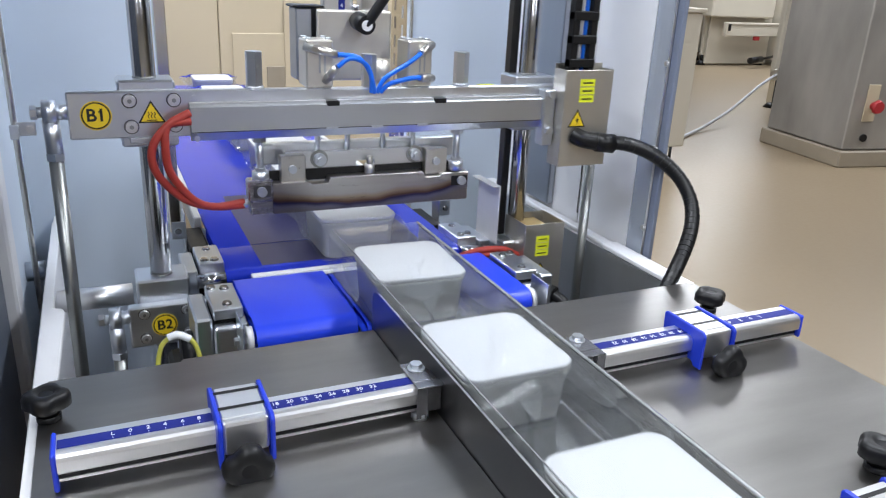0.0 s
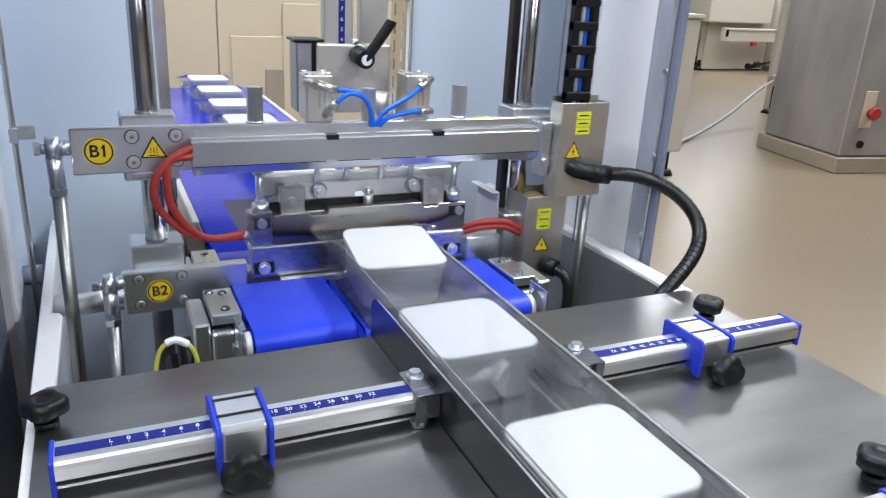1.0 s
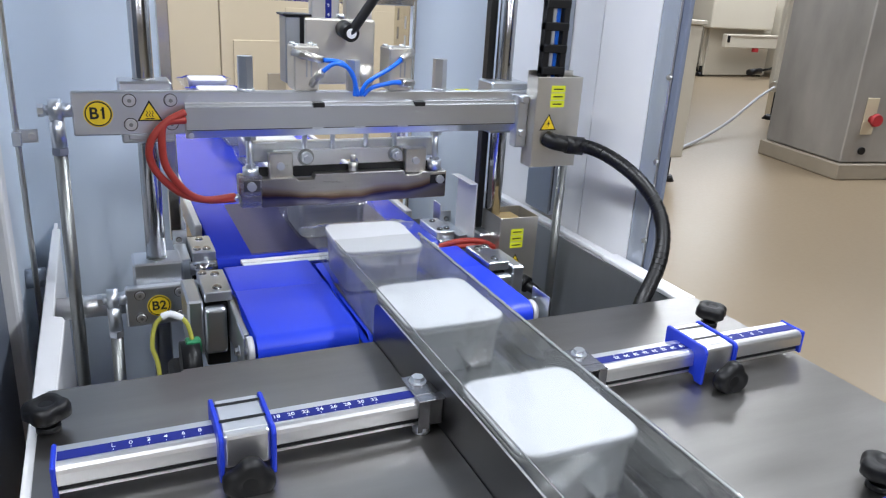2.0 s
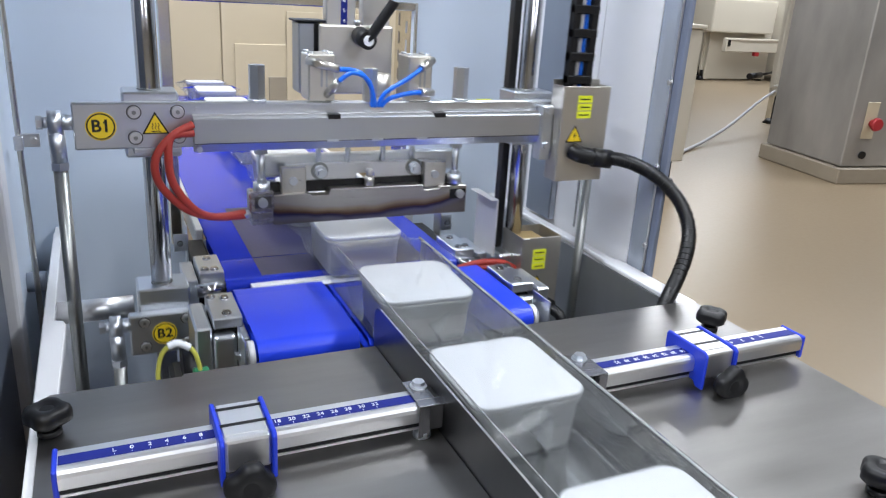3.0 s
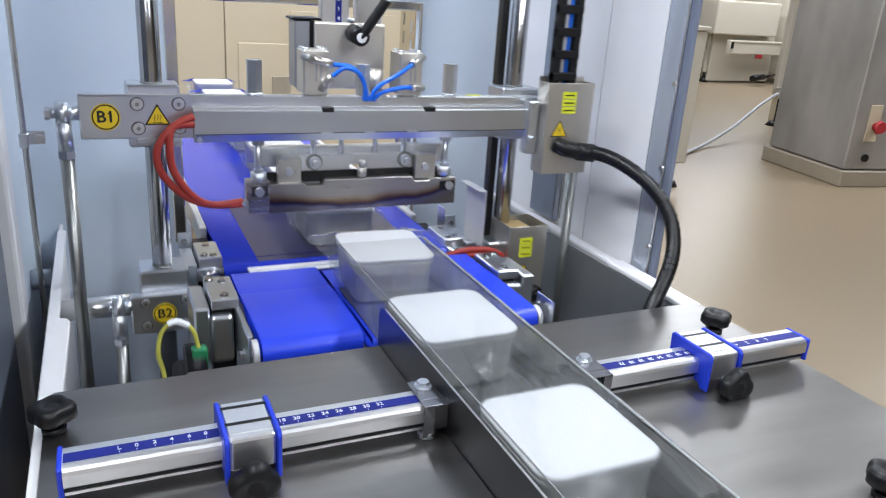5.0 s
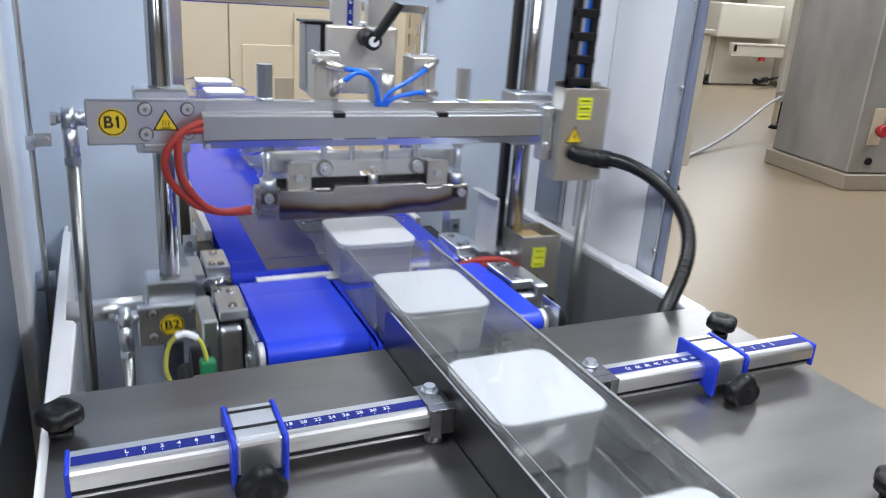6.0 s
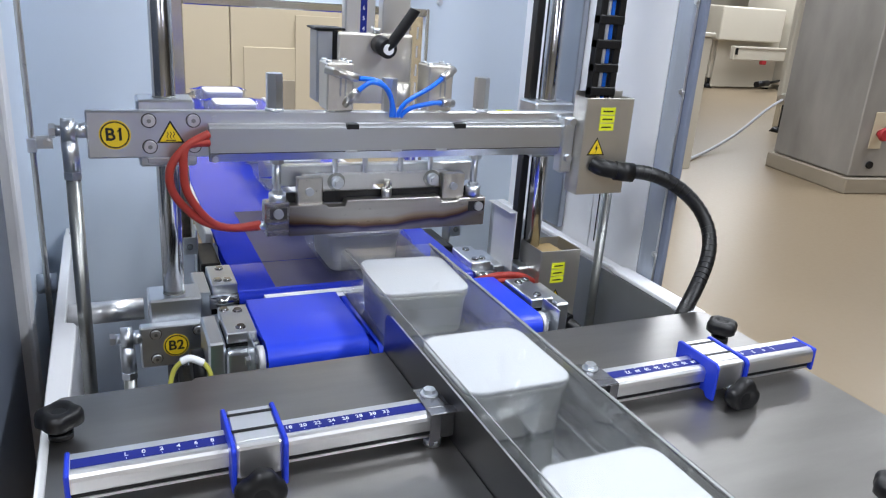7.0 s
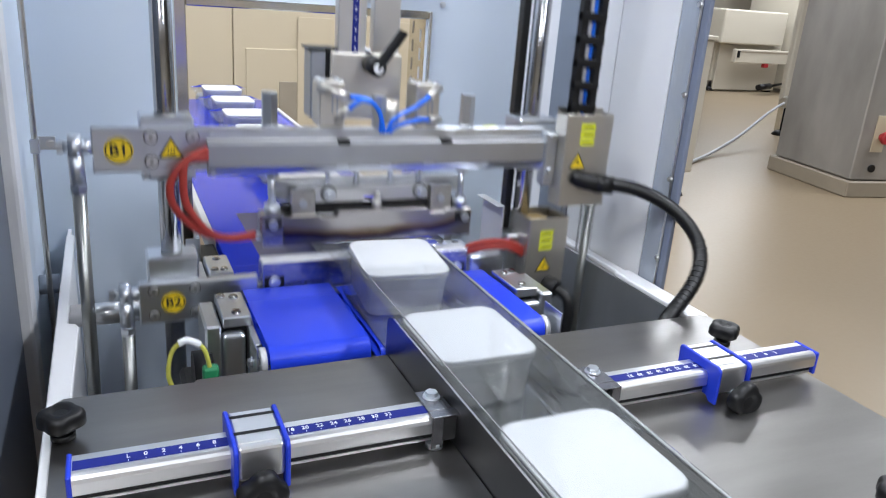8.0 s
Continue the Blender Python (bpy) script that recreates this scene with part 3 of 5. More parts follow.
for s, xs in ((-1, X0), (1, X1)):
    part("side_rail", box(B(), xs + s * 0.003, xs + s * 0.022, 1.02, 3.33, 0.845, 0.896, 0.003), M_PLATE, outc, "bright steel side rail of the outfeed belt")
    part("dark_frame", box(B(), xs + s * 0.006, xs + s * 0.050, 0.86, 1.015, 0.74, 0.872, 0.003), M_BLACK, outc, "black belt frame")
    bk = part("sensor_bracket", box(B(), xs + s * 0.052, xs + s * 0.056, 0.90, 0.945, 0.80, 0.945, 0.001), M_ZINC, outc, "bent steel sensor bracket")
    part("bracket_ear", box(B(), xs + s * 0.052, xs + s * 0.084, 0.896, 0.8995, 0.885, 0.928, 0.001), M_ZINC, bk)
    part("bracket_screw", screw(B(), xs + s * 0.070, 0.896, 0.905, 0.006), M_CHROME, bk)
    for ly in (1.5, 3.1):
        part("leg", box(B(), xs + s * 0.004, xs + s * 0.024, ly, ly + 0.04, 0.26 if ly < 1.2 else 0.0, 0.846), M_ZINC, outc)
# ---------------- sealing carriage ----------------
car = root("jaw_carriage", "sliding carriage with two ground steel guide rods", "machine carriage")
for s in (-1, 1):
    part("guide_rod", cyl(B(), (s * 0.413, 0.65, 0.62), (s * 0.413, 0.65, 1.95), 0.0205, 28), M_CHROME, car, "polished round steel rod")
part("cable_strip", box(B(), 0.3765, 0.3955, 0.668, 0.694, 0.80, 1.95, 0.002), M_RUBBER, car, "black toothed strip beside the rod")
part("thin_post", cyl(B(), (0.583, 0.603, 0.40), (0.583, 0.603, 1.125), 0.0115, 18), M_TIE, car, "round steel post beside the rod")
bkt = part("sensor_plate", box(B(), 0.3455, 0.3485, 0.618, 0.728, 0.893, 1.040, 0.001), M_PLATE, car, "upright galvanised sensor plate")
part("plate_flange", box(B(), 0.327, 0.3452, 0.618, 0.728, 1.037, 1.040, 0.001), M_PLATE, bkt)
part("belt", belt_loop(0.41, 0.594, 0.003, ZM - 0.0012, -0.079, 0.1000, 0.016), M_BELT, car, "sliding part of the blue belt")
for xa, xb in SIDES:
    part("belt", belt_loop(0.41, 0.594, 0.003, ZS - 0.0012, xa, xb, 0.020), M_BELT, car, "sliding part of the blue belt")
part("belt", belt_loop(0.648, 0.97, 0.016, 0.8874), M_BELTFAR, car, "sliding part of the blue belt")
part("dark_lane", box(B(), -0.205, 0.190, 0.664, 0.955, 0.8874, 0.8878), M_LANE, car, "dark lane along the belt")
for s in (-1, 1):
    xs = X0 - 0.006 if s < 0 else X1 + 0.026
    part("top_block", box(B(), xs - s * 0.002, xs + s * 0.052, 0.418, 0.542, 0.886, 0.907, 0.002), M_ZINC, car, "milled steel bearing block")
    for yy, xx in ((0.440, 0.024), (0.515, 0.018), (0.525, 0.042)):
        part("block_screw", screw(B(), xs + s * xx, yy, 0.907, 0.0075, 2), M_CHROME, car)
    part("bearing_housing", box(B(), xs + s * 0.012, xs + s * 0.055, 0.400, 0.425, 0.78, 0.879, 0.008, 3), M_ZINC, car)
    part("bearing_flange", box(B(), xs + s * 0.056, xs + s * 0.086, 0.405, 0.53, 0.78, 0.897, 0.004), M_ZINC, car)
    part("dark_web", box(B(), xs + s * 0.004, xs + s * 0.05, 0.43, 0.535, 0.74, 0.879, 0.003), M_BLACK, car, "black bearing web")
for s in (-1, 1):
    xs = X0 if s < 0 else X1
    part("top_block", box(B(), xs - s * 0.000, xs + s * 0.052, 0.665, 0.780, 0.880, 0.904, 0.002), M_ZINC, car, "milled steel bearing block")
    for yy, xx in ((0.685, 0.018), (0.688, 0.038), (0.755, 0.026)):
        part("block_screw", screw(B(), xs + s * xx, yy, 0.904, 0.0075, 2), M_CHROME, car)
    part("roller_end", cyl(B(), (xs + s * 0.001, 0.650, 0.872), (xs + s * 0.06, 0.650, 0.872), 0.015), M_CHROME, car)
    part("side_block", box(B(), xs + s * 0.056, xs + s * 0.084, 0.655, 0.775, 0.83, 0.894, 0.002), M_ZINC, car)

# upper jaw
up = root("upper_sealing_jaw", "steel beam carrying the upper hot sealing jaw", "sealing jaw")
YF = 0.588
part("back_plate", box(B(), -0.548, 0.455, YF, YF + 0.022, 1.137, 1.222, 0.003), M_ZINC, up, "milled steel carrier plate")
part("front_beam", prism(B(), [(YF - 0.022, 1.147), (YF - 0.014, 1.130), (YF - 0.001, 1.130), (YF - 0.001, 1.199), (YF - 0.015, 1.199), (YF - 0.016, 1.194), (YF - 0.022, 1.194)], 0, -0.344, 0.440, 0.001), M_BEAM, up, "aluminium beam profile with grooves")
part("top_strip", box(B(), -0.344, -0.085, YF - 0.0155, YF - 0.003, 1.1992, 1.2005), M_ALU, up)
part("top_strip", box(B(), -0.06, 0.145, YF - 0.0155, YF - 0.003, 1.1992, 1.2005), M_ALU, up)
part("top_strip", box(B(), 0.175, 0.43, YF - 0.0155, YF - 0.003, 1.1992, 1.2005), M_ALU, up)
for nx in (-0.0725, 0.160):
    part("notch", box(B(), nx - 0.0125, nx + 0.0125, YF - 0.0225, YF - 0.002, 1.1905, 1.2002), M_BLACK, up, "dark notch in the beam top")
for nx in (-0.075, 0.02, 0.12):
    part("drip_tab", box(B(), nx - 0.012, nx + 0.012, YF - 0.0235, YF - 0.012, 1.144, 1.149), M_ZINC, up)
part("seam", box(B(), -0.343, 0.439, YF - 0.0226, YF - 0.021, 1.1465, 1.1478), M_BLACK, up, "dark seam along the beam")
for s in (-1, 1):
    bm = B()
    box(bm, s * 0.413 - 0.050, s * 0.413 + 0.050, YF + 0.0225, YF + 0.10, 1.115, 1.238, 0.004)
    part("rod_block", bm, M_ZINC, up, "clamp block gliding on the rod")
    part("wiper_ring", cyl(B(), (s * 0.413, 0.65, 1.238), (s * 0.413, 0.65, 1.241), 0.0215, 24), M_TIE, up)
part("lower_lip", box(B(), -0.45, -0.365, YF + 0.002, YF + 0.03, 1.126, 1.1368, 0.002), M_ZINC, up)


def socket(parent, x, z, y=YF, r=0.0105):
    part("washer", cyl(B(), (x, y - 0.0003, z), (x, y - 0.0014, z), r * 1.26, 22), M_GUIDE, parent, "dark rim round the bolt")
    b = part("bolt", cyl(B(), (x, y - 0.0014, z), (x, y - 0.0065, z), r * 1.1, 20, r * 0.98), M_ALU, parent, "bright round-headed bolt")
    part("hexagon_hole", cyl(B(), (x, y - 0.0065, z), (x, y - 0.0068, z), r * 0.40, 6, smooth=False), M_TIE, b)


for sx in (-0.445, -0.369):
    for sz in (1.158, 1.205):
        socket(up, sx, sz)
for sz in (1.212, 1.137):
    part("end_bolt", cyl(B(), (-0.335, YF - 0.022, sz), (-0.335, YF - 0.028, sz), 0.0055, 12), M_ZINC, up)


def badge(parent, text, x, z, y, r=0.026):
    bm = B()
    cyl(bm, (x, y, z), (x, y - 0.0006, z), r, 40)
    part("badge_back", bm, M_YELLOW, parent)
    part("badge_ring", cyl(B(), (x, y - 0.0006, z), (x, y - 0.0010, z), r * 0.93, 40), M_BLACKINK, parent, "black badge rim")
    part("badge", cyl(B(), (x, y - 0.0010, z), (x, y - 0.0014, z), r * 0.83, 40), M_YELLOW, parent, "round yellow badge reading " + text)
    if text.endswith("1"):
        part("badge_flag", prism(B(), [(x + 0.16 * r, z + 0.20 * r), (x + 0.16 * r, z + 0.30 * r), (x + 0.34 * r, z + 0.43 * r), (x + 0.38 * r, z + 0.30 * r)], 1, y - 0.0020, y - 0.0012), M_BLACKINK, parent)
    words("badge_text", text, r * 1.2, pose(x, y - 0.0016, z) @ FRONT, M_BLACKINK, parent, bold=0.022)


def warning(parent, x, z, y, r, bolt):
    tri = lambda k, dz=0.0: [(x - k, z - k * 0.577 + dz), (x + k, z - k * 0.577 + dz), (x, z + k * 1.155 + dz)]
    part("sign_border", prism(B(), tri(r), 1, y - 0.0006, y), M_BLACKINK, parent)
    part("sign_face", prism(B(), tri(r * 0.80), 1, y - 0.0010, y - 0.0006), M_YELLOW, parent, "yellow warning triangle")
    bm = B()
    if bolt:
        k = r
        prism(bm, [(x + 0.06 * k, z + 0.55 * k), (x - 0.16 * k, z + 0.02 * k), (x + 0.0 * k, z + 0.06 * k), (x - 0.06 * k, z - 0.38 * k), (x + 0.17 * k, z + 0.22 * k), (x + 0.02 * k, z + 0.18 * k)], 1, y - 0.0014, y - 0.0010)
    else:
        for dx in (-0.22, 0, 0.22):
            pipe(bm, [(x + (dx + 0.04) * r, y - 0.0011, z - 0.22 * r), (x + (dx - 0.05) * r, y - 0.0011, z - 0.05 * r), (x + (dx + 0.05) * r, y - 0.0011, z + 0.10 * r), (x + (dx - 0.03) * r, y - 0.0011, z + 0.28 * r)], 0.0007, 8, 5)
        box(bm, x - 0.36 * r, x + 0.36 * r, y - 0.0014, y - 0.0010, z - 0.40 * r, z - 0.33 * r)
    part("sign_symbol", bm, M_BLACKINK, parent)


part("label_strip", box(B(), 0.262, 0.296, YF + 0.003, YF + 0.019, 1.2221, 1.2229), M_LIME, up, "small yellow notice strip")
badge(up, "B1", -0.502, 1.180, YF - 0.0004)
warning(up, -0.409, 1.178, YF - 0.0004, 0.024, False)

# jaw bar with its slots, end shoes and hanging bolts
JX0, JX1, JY, JZ = -0.236, 0.250, 0.598, 0.966
bm = B()
prism(bm, [(JX0 + 0.045, JZ), (JX1, JZ), (JX1, JZ + 0.064), (0.185, JZ + 0.064), (0.180, JZ + 0.058), (0.145, JZ + 0.058), (0.14, JZ + 0.070), (-0.07, JZ + 0.070), (-0.075, JZ + 0.058), (-0.110, JZ + 0.058), (-0.115, JZ + 0.064), (JX0 + 0.045, JZ + 0.064)], 1, JY, JY + 0.028, 0.0015)
bar = part("jaw_bar", bm, M_JAW, up, "steel jaw bar with brown and blue heat tint")
bar.data.transform(Matrix.Translation((0, 0, -JZ)))
bar.location = (0, 0, JZ)
part("end_shoe", box(B(), JX0 - 0.004, JX0 + 0.046, JY - 0.006, JY + 0.028, JZ + 0.030, JZ + 0.075, 0.003), M_JAWLOW, up)
part("end_foot", box(B(), JX0, JX0 + 0.045, JY - 0.003, JY + 0.028, JZ + 0.002, JZ + 0.030, 0.002), M_JAWLOW, up)
part("bolt_slot", box(B(), JX0 + 0.006, JX0 + 0.040, JY - 0.0068, JY - 0.006, JZ + 0.040, JZ + 0.064, 0.0003), M_GUIDE, up, "dark slot round the bolt")
part("jaw_bolt", cyl(B(), (JX0 + 0.022, JY - 0.006, JZ + 0.052), (JX0 + 0.022, JY - 0.014, JZ + 0.052), 0.010, 16), M_ZINC, up)
part("jaw_bolt", cyl(B(), (JX1 - 0.018, JY, JZ + 0.045), (JX1 - 0.018, JY - 0.008, JZ + 0.045), 0.010, 16), M_ZINC, up)
part("bolt_slot", box(B(), JX1 - 0.042, JX1 - 0.003, JY - 0.0006, JY, JZ + 0.034, JZ + 0.056), M_BLACK, up)
for bx in (-0.212, 0.222):
    bm = B()
    cyl(bm, (bx, JY + 0.012, JZ + 0.062), (bx, JY + 0.012, JZ + 0.168), 0.0075, 14)
    cyl(bm, (bx, JY + 0.012, JZ + 0.068), (bx, JY + 0.012, JZ + 0.090), 0.017, 18)
    cyl(bm, (bx, JY + 0.012, JZ + 0.090), (bx, JY + 0.012, JZ + 0.097), 0.011, 6, smooth=False)
    cyl(bm, (bx, JY + 0.012, JZ + 0.150), (bx, JY + 0.012, JZ + 0.160), 0.014, 6, smooth=False)
    part("hanger_bolt", bm, M_ZINC, up, "bright hanging bolt with nuts")
# knife carrier behind the bar
bm = B()
prism(bm, [(-0.155, JZ + 0.082), (-0.005, JZ + 0.080), (-0.003, JZ + 0.094), (0.037, JZ + 0.094), (0.039, JZ + 0.080), (0.17, JZ + 0.080), (0.17, JZ + 0.118), (-0.155, JZ + 0.118)], 1, JY + 0.034, JY + 0.050, 0.0015)
part("knife_carrier", bm, M_ALU, up)
part("knife_back", box(B(), -0.21, 0.235, JY + 0.052, JY + 0.075, JZ + 0.09, JZ + 0.135, 0.003), M_ZINC, up)
# black bar stands in for the shade between carrier and jaw bar
part("gap_shade_bar", box(B(), -0.205, 0.225, JY + 0.0285, JY + 0.0335, JZ + 0.060, JZ + 0.084), M_BLACK, up, "black strip standing in for the shaded gap")
for bx in (-0.145, 0.175):
    part("angle_bracket", box(B(), bx - 0.026, bx + 0.026, JY + 0.012, JY + 0.033, JZ + 0.060, JZ + 0.118, 0.002), M_BRASS, up)
    part("bracket_bolt", cyl(B(), (bx - 0.002, JY + 0.012, JZ + 0.090), (bx - 0.002, JY + 0.004, JZ + 0.090), 0.0085, 14), M_ZINC, up)
for bx in (-0.085, 0.130):
    bm = B()
    cyl(bm, (bx, JY + 0.036, JZ + 0.103), (bx, JY + 0.020, JZ + 0.103), 0.013, 16)
    cyl(bm, (bx, JY + 0.020, JZ + 0.103), (bx, JY + 0.012, JZ + 0.103), 0.008, 6, smooth=False)
    part("bolt_ring", cyl(B(), (bx, JY + 0.0338, JZ + 0.103), (bx, JY + 0.0325, JZ + 0.103), 0.019, 20), M_TIE, up, "dull ring round the bolt")
    part("spring_bolt", bm, M_ZINC, up)
part("centre_stud", cyl(cyl(B(), (0.020, JY + 0.014, JZ + 0.070), (0.020, JY + 0.014, JZ + 0.092), 0.011, 14), (0.020, JY + 0.014, JZ + 0.092), (0.020, JY + 0.014, JZ + 0.108), 0.007, 12), M_BRASS, up)
for bx in (-0.085, -0.02, 0.06, 0.13):
    part("lift_pin", cyl(B(), (bx, JY + 0.045, JZ + 0.118), (bx, JY + 0.045, JZ + 0.166), 0.006, 12), M_ZINC, up)
# red heater leads
for k, (dz, w) in enumerate(((0.0, 0.0), (0.006, 0.014))):
    part("heater_lead", pipe(B(), [(-0.345, YF - 0.024, 1.185 - k * 0.016), (-0.385, YF - 0.034, 1.165), (-0.415 + w * 1.6, YF - 0.036, 1.125), (-0.410 + w * 1.7, YF - 0.03, 1.075), (-0.365 + w, YF - 0.016, 1.020), (-0.31, YF - 0.002, 0.996), (JX0 - 0.012, JY + 0.010, 0.988 + k * 0.006)], 0.0076, 36, 10), M_RED, up, "red silicone heater cable")
part("lead_ferrule", cyl(B(), (JX0 - 0.018, JY + 0.010, 0.990), (JX0 + 0.001, JY + 0.010, 0.991), 0.0085, 14), M_ZINC, up)
# hexagon pillars, air cylinders, handle plate and scale column
TOP = 1.222
for hx in (-0.219, 0.219):
    part("hexagon_pillar", cyl(cyl(B(), (hx, YF + 0.012, TOP), (hx, YF + 0.012, TOP + 0.005), 0.018, 20), (hx, YF + 0.012, TOP + 0.005), (hx, YF + 0.012, TOP + 0.070), 0.0165, 6, smooth=False), M_ZINC, up, "steel hexagon pillar")
part("hexagon_pillar", cyl(B(), (0.012, YF + 0.012, TOP), (0.012, YF + 0.012, TOP + 0.065), 0.0155, 6, smooth=False), M_ZINC, up, "steel hexagon pillar")
for cx in (-0.094, 0.117):
    c = part("air_cylinder", box(B(), cx - 0.027, cx + 0.027, YF - 0.004, YF + 0.060, TOP + 0.001, TOP + 0.093, 0.003), M_BOXSTEEL, up, "silver compact air cylinder")
    for dx in (-0.02, 0.02):
        for dy in (0.010, 0.045):
            part("screw", cyl(B(), (cx + dx, YF + dy, TOP + 0.093), (cx + dx, YF + dy, TOP + 0.097), 0.006, 12), M_ZINC, c)
    for dx in (-0.012, -0.002):
        part("print_bar", box(B(), cx + dx + 0.01, cx + dx + 0.0135, YF - 0.0046, YF - 0.004, TOP + 0.030, TOP + 0.072), M_GREYPROF, c)
fits = [((-0.112, YF - 0.004, TOP + 0.078), (-0.066, YF - 0.030, TOP + 0.068)), ((-0.080, YF - 0.006, TOP + 0.020), (-0.066, YF - 0.03, TOP + 0.045)),
        ((0.138, YF - 0.004, TOP + 0.082), (0.108, YF - 0.028, TOP + 0.070)), ((0.140, YF - 0.004, TOP + 0.018), (0.108, YF - 0.028, TOP + 0.022))]
for a, b in fits:
    bm = B()
    d = Vector(b) - Vector(a)
    cyl(bm, Vector(a) - d * 0.25, b, 0.0082, 16)
    cyl(bm, Vector(a) + d * 0.1, Vector(a) + d * 0.3, 0.0098, 6, smooth=False)
    part("air_fitting", bm, M_BRASS, up, "nickel-plated push-in fitting")
ends = [(0.010, YF - 0.012, TOP - 0.008), (0.016, YF - 0.014, TOP - 0.008), (0.022, YF - 0.012, TOP - 0.008), (0.028, YF - 0.014, TOP - 0.008)]
mids = [[(-0.025, YF - 0.034, TOP + 0.062), (0.003, YF - 0.024, TOP + 0.030)], [(-0.040, YF - 0.036, TOP + 0.062), (-0.005, YF - 0.030, TOP + 0.045)],
        [(0.080, YF - 0.034, TOP + 0.052), (0.035, YF - 0.024, TOP + 0.022)], [(0.085, YF - 0.034, TOP + 0.022), (0.045, YF - 0.022, TOP + 0.010)]]
for (a, b), e, mid in zip(fits, ends, mids):
    part("air_line", pipe(B(), [b, *mid, e], 0.0048, 28, 10), M_AIRLINE, up, "bright blue air hose")
hp = part("handle_plate", box(B(), -0.074, 0.089, 0.680, 0.690, TOP + 0.001, TOP + 0.145, 0.005, 2), M_BOXSTEEL, up, "bead-blasted steel slide plate")
bm = B()
cyl(bm, (0.014, 0.680, TOP + 0.124), (0.016, 0.628, TOP + 0.118), 0.019, 24)
pipe(bm, [(0.016, 0.634, TOP + 0.118), (0.034, 0.628, TOP + 0.146), (0.062, 0.620, TOP + 0.190), (0.066, 0.619, TOP + 0.197)], 0.0110, 10, 14)
part("lever", bm, M_BLACK, hp, "black plastic clamping lever")
part("lever_cap", cyl(B(), (0.016, 0.628, TOP + 0.118), (0.016, 0.6235, TOP + 0.1175), 0.0108, 20), M_WHITE, hp, "pale lever cap")
part("plate_screw", cyl(B(), (0.010, 0.685, TOP + 0.145), (0.010, 0.685, TOP + 0.155), 0.007, 12), M_ZINC, up)
# drum stands in for a dome and reflections on the handle plate
part("dome_drum", cyl(B(), (0.055, 0.645, TOP + 0.002), (0.055, 0.645, TOP + 0.050), 0.018, 28), M_BOXSTEEL, up, "dull steel drum for a dome and reflections on the plate")
part("scale_column", box(B(), -0.055, 0.008, 0.694, 0.722, TOP + 0.10, TOP + 0.70, 0.002), M_ALU, up, "aluminium column with a blue scale")
part("scale_column", box(B(), 0.024, 0.085, 0.694, 0.722, TOP + 0.10, TOP + 0.70, 0.002), M_ALU, up)
part("scale_tape", box(B(), -0.024, -0.010, 0.6934, 0.694, TOP + 0.101, TOP + 0.69), M_SCALE, up, "blue scale tape with white figures")
for i in range(14):
    words("figure", str(4 + i), 0.011, pose(-0.017, 0.6930, TOP + 0.152 + i * 0.0205) @ FRONT, M_INK, up)
part("grey_profile", box(B(), -0.112, -0.066, 0.700, 0.760, TOP, TOP + 0.146, 0.003), M_GREYPROF, up, "grey aluminium profile with black cap")
part("profile_cap", box(B(), -0.118, -0.052, 0.695, 0.765, TOP + 0.146, TOP + 0.151, 0.002), M_BLACK, up)
part("profile_slot", box(B(), -0.080, -0.068, 0.6985, 0.6995, TOP, TOP + 0.145), M_BLACK, up)
# connection box on the beam end
bxx = part("connection_box", box(B(), 0.437, 0.440, 0.5258, 0.5695, 1.047, 1.262), M_BOXSTEEL, up, "folded steel connection box")
part("box_front", box(B(), 0.437, 0.561, 0.523, 0.5255, 1.047, 1.262, 0.001), M_BOXSTEEL, bxx)
part("box_side", box(B(), 0.5585, 0.561, 0.5258, 0.5695, 1.047, 1.262), M_BOXSTEEL, bxx)
part("box_back", box(B(), 0.437, 0.561, 0.570, 0.5725, 1.047, 1.272), M_BOXSTEEL, bxx)
part("box_floor", box(B(), 0.4402, 0.5583, 0.526, 0.5695, 1.047, 1.050), M_BOXSTEEL, bxx)
part("mount_bracket", box(B(), 0.408, 0.4365, 0.555, 0.587, 1.09, 1.215, 0.003), M_ZINC, up, "zinc-plated mounting bracket")
for z in (1.205, 1.125):
    part("mount_bolt", cyl(B(), (0.422, 0.555, z), (0.422, 0.545, z), 0.009, 6, smooth=False), M_ZINC, up)


def stack_labels(parent, x, y, z, w):
    for i in range(3):
        part("label_strip", box(B(), x - w / 2, x + w / 2, y - 0.0006, y, z - i * 0.0175 - 0.0155, z - i * 0.0175), M_LIME, parent, "bright yellow notice strip")
        part("print_bar", box(B(), x - w * 0.34, x + w * 0.34, y - 0.001, y - 0.0006, z - i * 0.0175 - 0.0095, z - i * 0.0175 - 0.0065), M_BLACKINK, parent)


stack_labels(bxx, 0.494, 0.5228, 1.242, 0.038)
warning(bxx, 0.475, 1.150, 0.5228, 0.023, True)
part("cable_gland", pipe(cyl(B(), (0.516, 0.500, 1.106), (0.556, 0.487, 1.103), 0.0215, 20), [(0.474, 0.524, 1.118), (0.486, 0.506, 1.112), (0.520, 0.498, 1.106)], 0.019, 10, 14), M_BLACK, up, "black cable gland")
part("box_cable", cyl(B(), (0.530, 0.560, 0.92), (0.530, 0.560, 1.047), 0.0016, 8), M_BLACK, up, "thin black cable below the box")
# cable chain rising out of the box
for i in range(14):
    z = 1.265 + i * 0.050
    part("chain_link", box(B(), 0.452, 0.515, 0.535, 0.560, z, z + 0.019, 0.002), M_BLACK, up)
